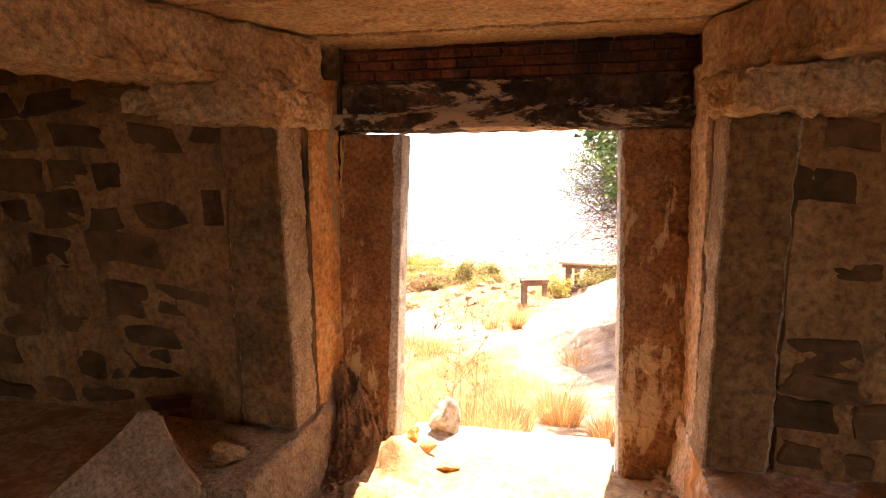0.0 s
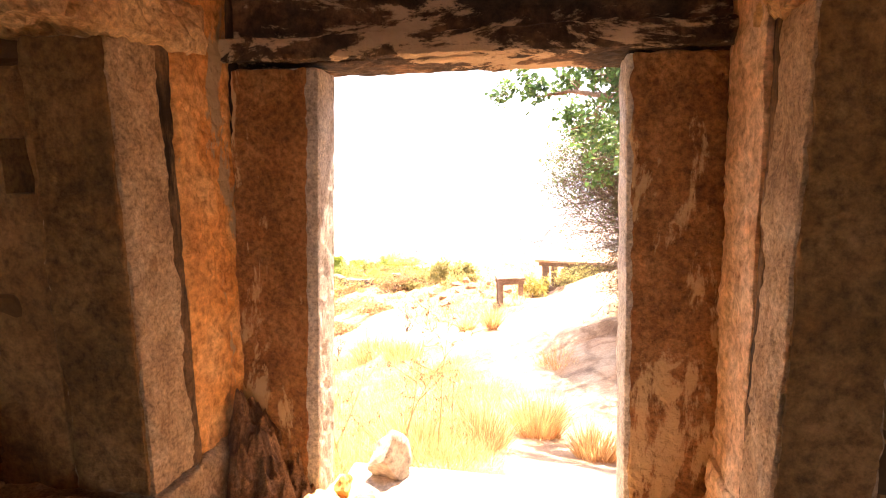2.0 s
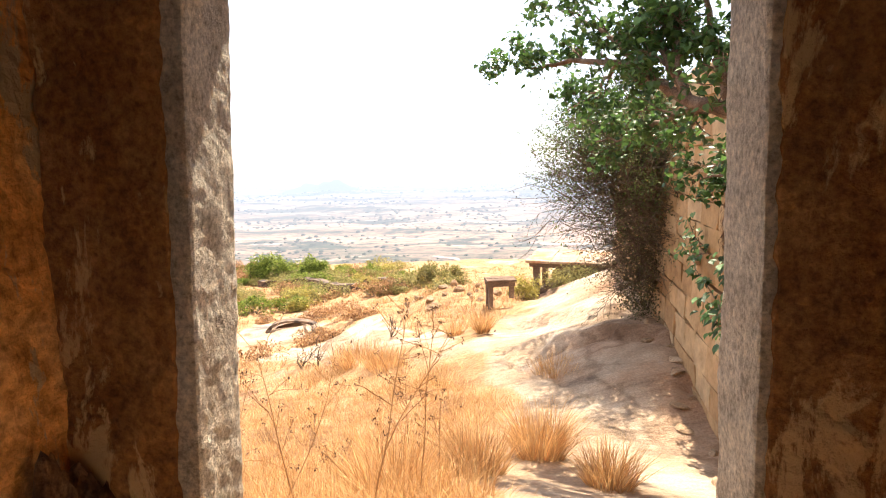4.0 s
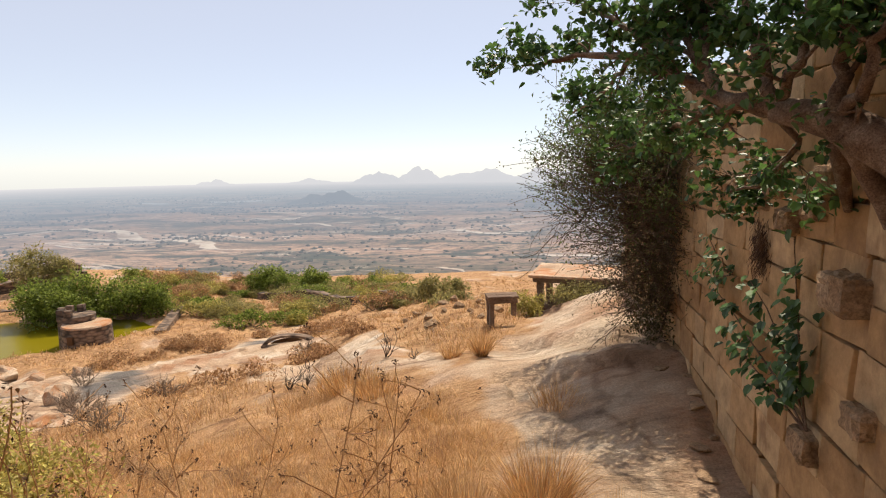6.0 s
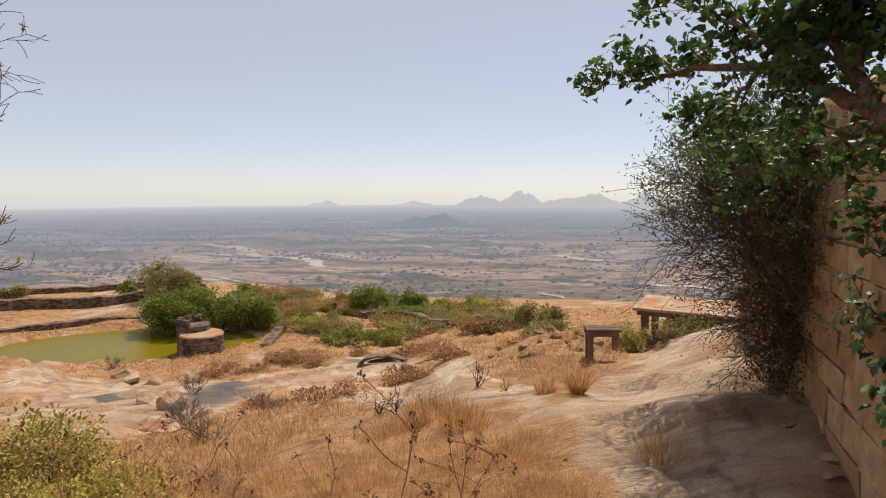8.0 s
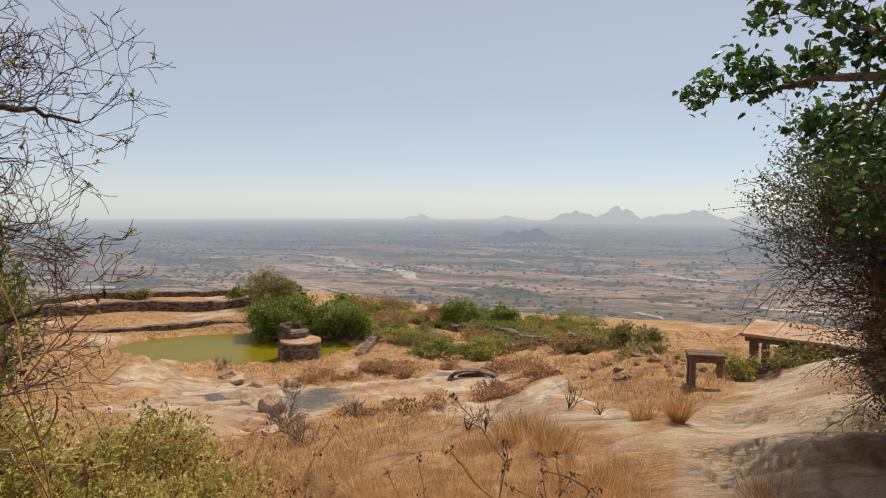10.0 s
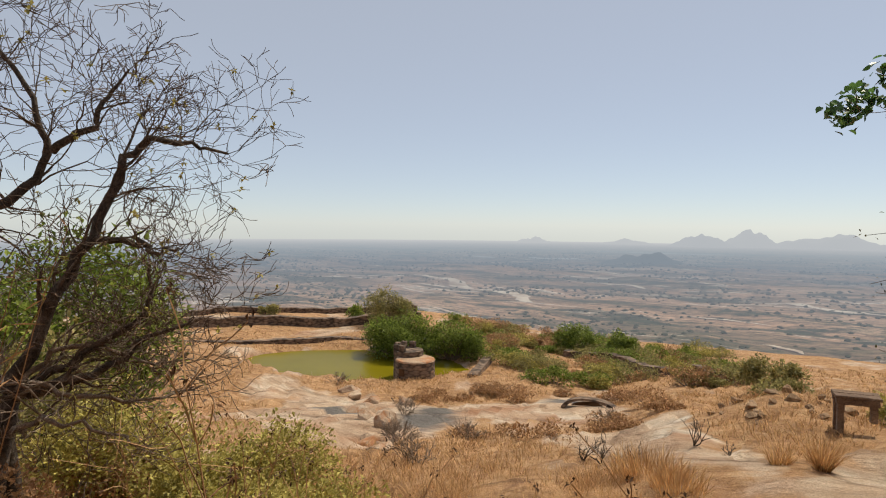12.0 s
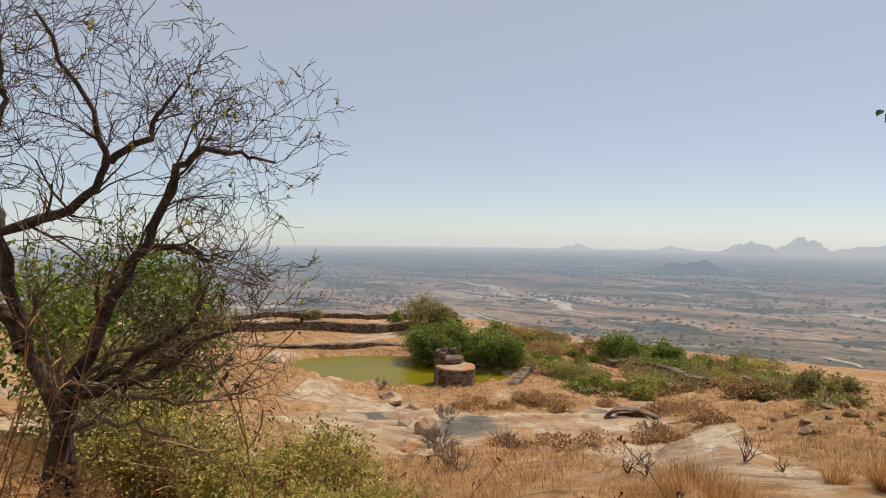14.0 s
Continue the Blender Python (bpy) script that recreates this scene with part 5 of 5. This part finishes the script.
leaves.ob("crown", M_FICUS, fig, "dark green glossy leaves")

# thorny shrub beyond it: arching dead stems below, a leafy green head above
rng = random.Random(103)
shrub = tagged(empty("thorn_shrub", (6.25, 15.4, -2.35)), "tangled grey thorn shrub with a leafy green head", "shrub")
stems, ends = Soup(), []
for i in range(110):
    a = rng.uniform(0, 6.28)
    h = rng.uniform(0.1, 3.0)
    d = Vector((math.cos(a) * rng.uniform(0.3, 0.8) - 0.15 - 0.38 * h, math.sin(a) * rng.uniform(0.2, 0.8) - 0.1, rng.uniform(0.15, 0.9)))
    start = Vector((rng.gauss(0.05, 0.3), rng.gauss(0, 0.4), h))
    twigs(stems, start, d, rng.uniform(0.55, 0.9) * (0.8 + 0.55 * h), 0.018, 2, rng, ends, 0.18, 4, 0.55, -0.02, 0.66, 0.005)
for i in range(6):
    pts, d = wander(Vector((rng.gauss(0.1, 0.2), rng.gauss(0, 0.25), -0.4)), Vector((rng.gauss(-0.05, 0.12), rng.gauss(0, 0.1), 1)), rng.uniform(2.8, 4.0), 8, 0.08, rng)
    stems.tube(pts, [0.06 - 0.005 * k for k in range(len(pts))], 6)
stems.ob("stemwork", M_STEM, shrub, "arching grey stems")
leaves = Soup()


def scatter(soup, p, spread, n, size, rng):
    for k in range(n):
        q = p + Vector((rng.gauss(0, spread), rng.gauss(0, spread), rng.gauss(0, spread)))
        soup.leaf(q, Vector((rng.gauss(0, 1), rng.gauss(0, 1), rng.gauss(0, 1))).normalized(), Vector((0, 0, 1)), rng.uniform(0.6, 1.15) * size, size * 0.55)


for p, d in ends:
    scatter(leaves, p, 0.10, rng.randint(1, 4), 0.062, rng)
for i in range(8500):   # dead leaves caught low down in the tangle
    a, rr = rng.uniform(0, 6.28), 1.3 * math.sqrt(rng.random())
    scatter(leaves, Vector((0.15 + rr * math.cos(a), 0.8 * rr * math.sin(a), 2.6 * rng.random() ** 1.3)), 0.05, 1, 0.08, rng)
leaves.ob("foliage", M_SHRUB, shrub, "small dull brown-green leaves")
heads, tips, leaves = Soup(), [], Soup()
for i in range(105):
    start = Vector((rng.gauss(-0.6, 0.65), rng.gauss(0.5, 0.8), rng.uniform(1.9, 4.2)))
    twigs(heads, start, Vector((rng.gauss(-0.35, 0.7), rng.gauss(0, 0.6), rng.uniform(0.1, 1.1))), rng.uniform(0.7, 1.2), 0.022, 2, rng, tips, 0.16, 4, 0.55, 0.0, 0.66, 0.005)
for p, d in tips:
    scatter(leaves, p, 0.10, rng.randint(3, 7), 0.085, rng)
head = heads.ob("upper_stemwork", M_STEM, shrub)
leaves.ob("upper_foliage", M_HEAD, head, "fresh green leaves near the top")


def sprout(name, label, origin, root, limbs, rng, size, count, turn=None):
    """A young fig on the wall: thin stems with broad leaves."""
    th = tagged(empty(name, origin), label, "plant", "young figs on the fort wall")
    st, lv = Soup(), Soup()
    for pts in limbs:
        line = [Vector(root)] + [Vector(p) for p in pts]
        full = []
        for a, b in zip(line, line[1:]):
            full += [a + (b - a) * k / 4 for k in range(4)]
        full.append(line[-1])
        st.tube(full, [0.014 - 0.010 * i / len(full) for i in range(len(full))], 5)
        for i in range(count):
            p = full[rng.randint(3, len(full) - 1)] + Vector((rng.gauss(-0.03, 0.07), rng.gauss(0, 0.08), rng.gauss(0, 0.07)))
            s = rng.uniform(0.6, 1.1) * size
            lv.broad(p, Vector((rng.uniform(-1, 0.1), rng.gauss(0, 0.7), rng.gauss(-0.6, 0.4))).normalized(), Vector((-0.6, 0, 1)), s, s * 0.95)
    st.ob("stem", M_FIGBARK, th)
    lv.ob("leaves", M_FICUS, th, "broad dark green leaves")
    th.matrix_basis = GATE @ Matrix.Translation(origin)
    return th


sprout("wall_fig", "young fig with broad leaves growing from a bracket stone", (WALL_U - 0.14, 5.85, -1.35), (0, 0, 0), [((-0.05, 0.15, 0.35), (-0.1, 0.45, 0.75), (-0.12, 0.9, 1.05), (-0.12, 1.5, 1.25)), ((-0.08, 0.05, 0.6), (-0.1, 0.15, 1.2), (-0.1, 0.35, 1.9)), ((-0.1, 0.5, 0.35), (-0.15, 1.2, 0.55), (-0.15, 2.0, 0.75), (-0.15, 2.7, 0.85)), ((-0.1, 0.0, 0.6), (-0.15, 0.0, 1.2)), ((-0.1, 0.6, 0.2), (-0.15, 1.3, 0.3), (-0.15, 1.9, 0.5))], random.Random(7), 0.145, 46)
sprout("wall_fig", "small young fig growing in a joint of the wall", (WALL_U - 0.05, 8.6, -0.25), (0, 0, 0), [((-0.2, 0.1, 0.2), (-0.3, 0.3, 0.5)), ((-0.2, -0.2, 0.1), (-0.3, -0.4, 0.3)), ((-0.25, 0.2, -0.1), (-0.35, 0.4, 0.05))], random.Random(8), 0.11, 26)


def bush(name, label, x, y, w, d, h, material, seed, leaf=0.16, count=2600, group="", lobes=14, z=None, sprigs=16, category="bush"):
    """A round bush: woody sprigs and leaves gathered on uneven lobes."""
    rng = random.Random(seed)
    base = ground_z(x, y) - 0.05 if z is None else z
    th = tagged(empty(name, (x, y, base)), label, category, group)
    st, lv = Soup(), Soup()
    centres = []
    for i in range(lobes):
        a, k = rng.uniform(0, 6.28), math.sqrt(rng.random()) * 0.75
        hh = rng.uniform(0.3, 0.85) * (1 - 0.35 * k)
        centres.append((Vector((w * k * math.cos(a), d * k * math.sin(a), h * hh)), rng.uniform(0.22, 0.40)))
    for c, k in centres[:sprigs]:
        pts, out = wander(Vector((c.x * 0.15, c.y * 0.15, -0.1)), c, c.length, 5, 0.12, rng)
        st.tube(pts, [0.05 * h / 2 * (1 - 0.15 * i) + 0.006 for i in range(len(pts))], 4)
    for i in range(count):
        c, k = rng.choice(centres)
        n = Vector((rng.gauss(0, 1), rng.gauss(0, 1), rng.gauss(0.25, 0.8))).normalized()
        q = c + Vector((n.x * k * w, n.y * k * d, n.z * k * h)) * rng.uniform(0.55, 1.08)
        if q.z < 0.0:
            q.z = rng.uniform(0, 0.2)
        s = leaf * rng.uniform(0.6, 1.3)
        lv.leaf(q, (n + Vector((rng.gauss(0, 0.7), rng.gauss(0, 0.7), rng.gauss(0, 0.7)))).normalized(), Vector((rng.gauss(0, 0.4), 0, 1)), s, s * 0.6)
    st.ob("stemwork", M_TWIG, th)
    lv.ob("foliage", material, th)
    return th


bush("green_bush", "broad green bush behind the bare tree", -13.8, 12.2, 4.0, 2.6, 5.6, M_GREEN, 1, 0.17, 11000, lobes=22)
bush("green_bush", "tall olive green bush on the slope", -9.6, 10.0, 1.8, 1.6, 3.0, M_OLIVE, 2, 0.12, 3000)
bush("yellow_bush", "low yellow-green leafy bush with dry stems", -4.3, 9.2, 1.6, 1.3, 1.45, M_YELLOW, 3, 0.06, 13000, lobes=30)
bush("yellow_bush", "yellow-green leafy bush mixed with dead stalks", -5.4, 8.4, 1.4, 1.2, 1.8, M_YELLOW, 33, 0.06, 11000, lobes=26)
bush("yellow_bush", "low yellow-green leafy bush beside the door", -3.2, 7.6, 1.0, 0.9, 0.95, M_YELLOW, 4, 0.05, 7000, lobes=18)
bush("brown_bush", "dry brown bush of dead leaves", -5.9, 8.3, 1.0, 1.0, 1.3, M_BROWN, 5, 0.06, 4500, lobes=18)
bush("brown_bush", "dry brown bush at the tree's foot", -4.2, 6.2, 0.7, 0.6, 0.8, M_BROWN, 6, 0.05, 3500, lobes=14)
bush("tank_tree", "large round green tree by the tank", -29.0, 55.6, 5.2, 3.2, 4.9, M_GREEN, 10, 0.26, 14000, lobes=40)
bush("tank_tree", "dark green tree hanging over the tank", -24.0, 56.0, 3.2, 2.6, 3.4, M_GREEN, 11, 0.25, 7000, lobes=26)
bush("tank_tree", "dull green tree behind the tank", -37.5, 66.0, 3.6, 2.4, 4.6, M_OLIVE, 12, 0.25, 6000, lobes=24)
bush("tank_tree", "small round tree on the rampart", -46.5, 72.5, 1.4, 1.2, 2.2, M_GREEN, 13, 0.35, 900)
bush("tank_tree", "small olive tree on the rampart", -57.0, 67.0, 1.8, 1.2, 1.4, M_OLIVE, 14, 0.35, 900)
bush("green_bush", "round bright green bush at the hill's edge", -15.4, 72.0, 3.3, 2.5, 3.6, M_GREEN, 15, 0.25, 8000, lobes=30)
bush("green_bush", "dark green bush at the hill's edge", -11.0, 72.5, 2.4, 2.0, 2.6, M_GREEN, 16, 0.25, 5000, lobes=20)
bush("scrub_bush", "dull olive scrub bush at the edge", 2.9, 46.0, 2.0, 1.5, 1.9, M_OLIVE, 17, 0.22, 2800, "scrub at the hill's edge")
bush("scrub_bush", "grey-green scrub bush on the bank", 2.4, 30.5, 1.3, 1.0, 1.1, M_OLIVE, 18, 0.14, 2200, "scrub at the hill's edge")
bush("green_bush", "small yellow-green bush between the shelters", 5.3, 27.0, 0.9, 0.7, 1.2, M_YELLOW, 19, 0.12, 1600)
bush("scrub_bush", "grey scrub by the pavilion's footing", 7.2, 26.6, 1.6, 0.9, 0.9, M_OLIVE, 20, 0.12, 1800, "scrub at the hill's edge")
rng = random.Random(77)
for i in range(135):
    az, r = rng.uniform(-1, 25), 46 + 36 * rng.random() ** 0.8
    x, y = HUB[0] - r * math.sin(radians(az)), HUB[1] + r * math.cos(radians(az))
    if pond_reach(x, y) < 1.25 or (az > 20 and r < 52):
        continue
    s = rng.uniform(0.8, 2.0)
    mat, word = rng.choice(((M_GREEN, "green"), (M_OLIVE, "olive"), (M_OLIVE, "grey-green"), (M_BROWN, "dry brown"), (M_YELLOW, "yellow-green")))
    bush("scrub_bush", "low %s scrub bush in dry grass" % word, x, y, s * 1.3, s, s * rng.uniform(0.7, 1.1), mat, 400 + i, 0.20, 900, "scrub below the tank", 9, None, 8)
for i in range(46):
    az, r = rng.uniform(5, 30), rng.uniform(24, 44)
    x, y = HUB[0] - r * math.sin(radians(az)), HUB[1] + r * math.cos(radians(az))
    if pond_reach(x, y) < 1.25 or grassy(x, y) < 0.3:
        continue
    s = rng.uniform(0.6, 1.3)
    bush("dry_brush", "low dry brown brush among bare rocks", x, y, s * 1.6, s * 1.2, s * 0.62, M_BROWN, 900 + i, 0.15, 800, "dry brush among the rocks", 9, None, 9)
for i, (x, y) in enumerate(((-9.3, 26.5), (-13.2, 26.6), (-27.5, 42.5), (-8.5, 20.5), (-15.5, 32), (-5.0, 34), (-11.2, 24.0))):
    rr = random.Random(800 + i)
    th = tagged(empty("twiggy_bush", (x, y, ground_z(x, y) - 0.05)), "leafless grey twiggy bush on the rock", "bush", "twiggy bushes on the rock")
    s, e = Soup(), []
    for k in range(12):
        twigs(s, Vector((rr.gauss(0, 0.1), rr.gauss(0, 0.1), 0)), Vector((rr.gauss(0, 0.7), rr.gauss(0, 0.7), 1)), 0.55, 0.014, 2, rr, e, 0.12, 4, 0.4, 0.0, 0.66, 0.008)
    s.ob("stemwork", M_TWIG, th)


# ---- grass and weeds ----
def blades(soup, x, y, z, n, h, spread, rng, lean=0.45, wide=0.006):
    for i in range(n):
        a = rng.uniform(0, 6.28)
        rr = spread * math.sqrt(rng.random())
        p = Vector((x + rr * math.cos(a), y + rr * math.sin(a), z))
        d = Vector((math.cos(a) * lean * rng.random() * 1.6 + rng.gauss(0, 0.15), math.sin(a) * lean * rng.random() * 1.6 + rng.gauss(0, 0.15), 1)).normalized()
        L = h * rng.uniform(0.5, 1.15)
        b = rng.uniform(0, 6.28)
        s = Vector((math.cos(b), math.sin(b), 0)) * wide
        m = p + d * L * 0.55
        t = m + (d + Vector((d.x, d.y, -0.35)) * rng.uniform(0.1, 1.0)).normalized() * L * 0.45
        k = len(soup.verts)
        soup.verts += [p - s, p + s, m + s * 0.7, m - s * 0.7, t]
        soup.faces += [(k, k + 1, k + 2, k + 3), (k + 3, k + 2, k + 4)]


rng = random.Random(301)
near, far = Soup(), Soup()
for i in range(7500):
    az, r = rng.uniform(-24, 78), 1.7 + 12.5 * rng.random() ** 0.75
    x, y = HUB[0] - r * math.sin(radians(az)), HUB[1] + r * math.cos(radians(az))
    if grassy(x, y) < 0.55 + 0.3 * rng.random() or (x > 2.6 and 8 < y):
        continue
    blades(near, x, y, ground_z(x, y) - 0.02, rng.randint(9, 16), rng.uniform(0.2, 0.52), rng.uniform(0.08, 0.22), rng, 0.8, 0.003)
for i in range(13000):
    az, r = rng.uniform(-20, 62), 13 + 60 * rng.random() ** 1.3
    x, y = HUB[0] - r * math.sin(radians(az)), HUB[1] + r * math.cos(radians(az))
    if grassy(x, y) < 0.5 + 0.25 * rng.random():
        continue
    blades(far, x, y, ground_z(x, y) - 0.03, 9, rng.uniform(0.14, 0.42), rng.uniform(0.2, 0.55), rng, 0.8, 0.003 + r * 0.00042)
tagged(near.ob("dry_grass", M_STRAW), "dry orange-brown grass on the slope", "grass", kind="stuff")
tagged(far.ob("far_dry_grass", M_FARGRASS), "brown dry grass and brush among the rocks", "grass", kind="stuff")


def tuft(x, y, n, h, spread, seed, label, wide=0.005):
    rng = random.Random(seed)
    z = ground_z(x, y)
    s = Soup()
    blades(s, 0, 0, -0.03, n, h, spread, rng, 0.5, wide)
    th = tagged(empty("grass_tuft", (x, y, z)), label, "grass tuft", "tufts of dry grass")
    s.ob("grass_head", M_STRAW, th)


tuft(1.96, 9.6, 900, 0.85, 0.30, 1, "large tuft of dry straw-coloured grass")
tuft(1.0, 8.6, 600, 0.70, 0.28, 2, "wide tuft of dry straw-coloured grass")
tuft(2.45, 8.3, 500, 0.60, 0.25, 3, "tuft of dry reddish grass near the door")
tuft(2.31, 18.3, 260, 0.85, 0.14, 4, "upright reddish tuft of grass on bare rock", 0.008)
tuft(1.55, 18.6, 200, 0.5, 0.2, 5, "small tuft of dry grass on bare rock", 0.008)
tuft(-1.0, 17.3, 700, 0.6, 0.75, 6, "low wide clump of orange dry grass", 0.008)
tuft(-0.3, 16.0, 400, 0.5, 0.5, 7, "low clump of orange dry grass", 0.008)
tuft(0.7, 14.2, 260, 0.55, 0.25, 8, "tuft of thin dry grass on the rock", 0.006)
tuft(3.2, 13.6, 300, 0.4, 0.5, 9, "thin dry grass at the rock's foot", 0.005)
tuft(0.1, 7.0, 500, 0.6, 0.35, 10, "tuft of dry grass below the threshold")


def weed(x, y, h, seed, tips):
    """A dead weed: bare branching stem with dark seed heads."""
    rng = random.Random(seed)
    th = tagged(empty("dry_weed", (x, y, ground_z(x, y) - 0.03)), "tall dead weed with dark seed heads", "weed", "dead weeds by the door")
    st, sd, ends = Soup(), Soup(), []
    pts, d = wander(Vector((0, 0, 0)), Vector((rng.gauss(0, 0.25), rng.gauss(0, 0.25), 1)), h, 9, 0.07, rng)
    st.tube(pts, [0.006 - 0.0004 * i for i in range(len(pts))], 5)
    for k in range(3, 10):
        for j in range(2):
            q, e = wander(pts[k], Vector((rng.gauss(0, 0.8), rng.gauss(0, 0.8), 0.7)), h * rng.uniform(0.08, 0.3), 4, 0.15, rng)
            st.tube(q, [0.003] * len(q), 3)
            ends.append(q[-1])
    ends.append(pts[-1])
    for p in ends[:: 1 if tips else 2]:
        for k in range(rng.randint(4, 9)):
            sd.leaf(p + Vector((rng.gauss(0, 0.012), rng.gauss(0, 0.012), rng.gauss(0, 0.012))), Vector((rng.gauss(0, 1), rng.gauss(0, 1), rng.gauss(0, 1))).normalized(), Vector((0, 0, 1)), rng.uniform(0.015, 0.035), 0.014)
    stem = st.ob("stem", M_BROWN, th)
    stem["kind"] = "stuff"
    sd.ob("seed_spray", M_SEED_SHADE, stem, "dark dry seed heads")["kind"] = "stuff"


rng = random.Random(303)
for i in range(20):
    az, r = rng.uniform(-2, 44), rng.uniform(1.9, 4.4)
    weed(HUB[0] - r * math.sin(radians(az)), HUB[1] + r * math.cos(radians(az)), rng.uniform(1.0, 1.75), 600 + i, True)
for i, (x, y, h) in enumerate(((-2.62, 20.5, 0.9), (-0.33, 21.8, 0.8), (-1.6, 19.4, 0.7), (-3.2, 20.9, 0.75), (0.6, 21.0, 0.5))):
    rr = random.Random(700 + i)
    th = tagged(empty("bare_shrub", (x, y, ground_z(x, y) - 0.05)), "small leafless shrub on bare rock", "shrub", "leafless shrubs on the rock")
    s, e = Soup(), []
    for k in range(4):
        twigs(s, Vector((0, 0, 0)), Vector((rr.gauss(0, 0.5), rr.gauss(0, 0.5), 1)), h * 0.6, 0.022, 2, rr, e, 0.2, 3, 0.5, 0.02, 0.6, 0.007)
    s.ob("stemwork", M_BARK, th)

# dry reeds at the tree's near side
rng = random.Random(305)
reeds = tagged(empty("dry_reeds", (-3.55, 5.3, ground_z(-3.55, 5.3) - 0.05)), "stand of tall dry brown reeds", "reeds")
s = Soup()
for i in range(150):
    pts, d = wander(Vector((rng.gauss(-0.1, 0.22), rng.gauss(-0.1, 0.18), 0)), Vector((rng.gauss(0, 0.12), rng.gauss(0, 0.12), 1)), rng.uniform(0.9, 2.4), 7, 0.06, rng)
    s.tube(pts, [0.006 - 0.0005 * k for k in range(len(pts))], 3)
    for k in range(5):
        p = pts[rng.randint(2, 7)]
        s.leaf(p, Vector((rng.gauss(0, 0.6), rng.gauss(0, 0.6), rng.uniform(-0.3, 0.9))).normalized(), Vector((0, 0, 1)), rng.uniform(0.08, 0.25), 0.012)
s.ob("reed_stand", M_BROWN, reeds)["kind"] = "stuff"
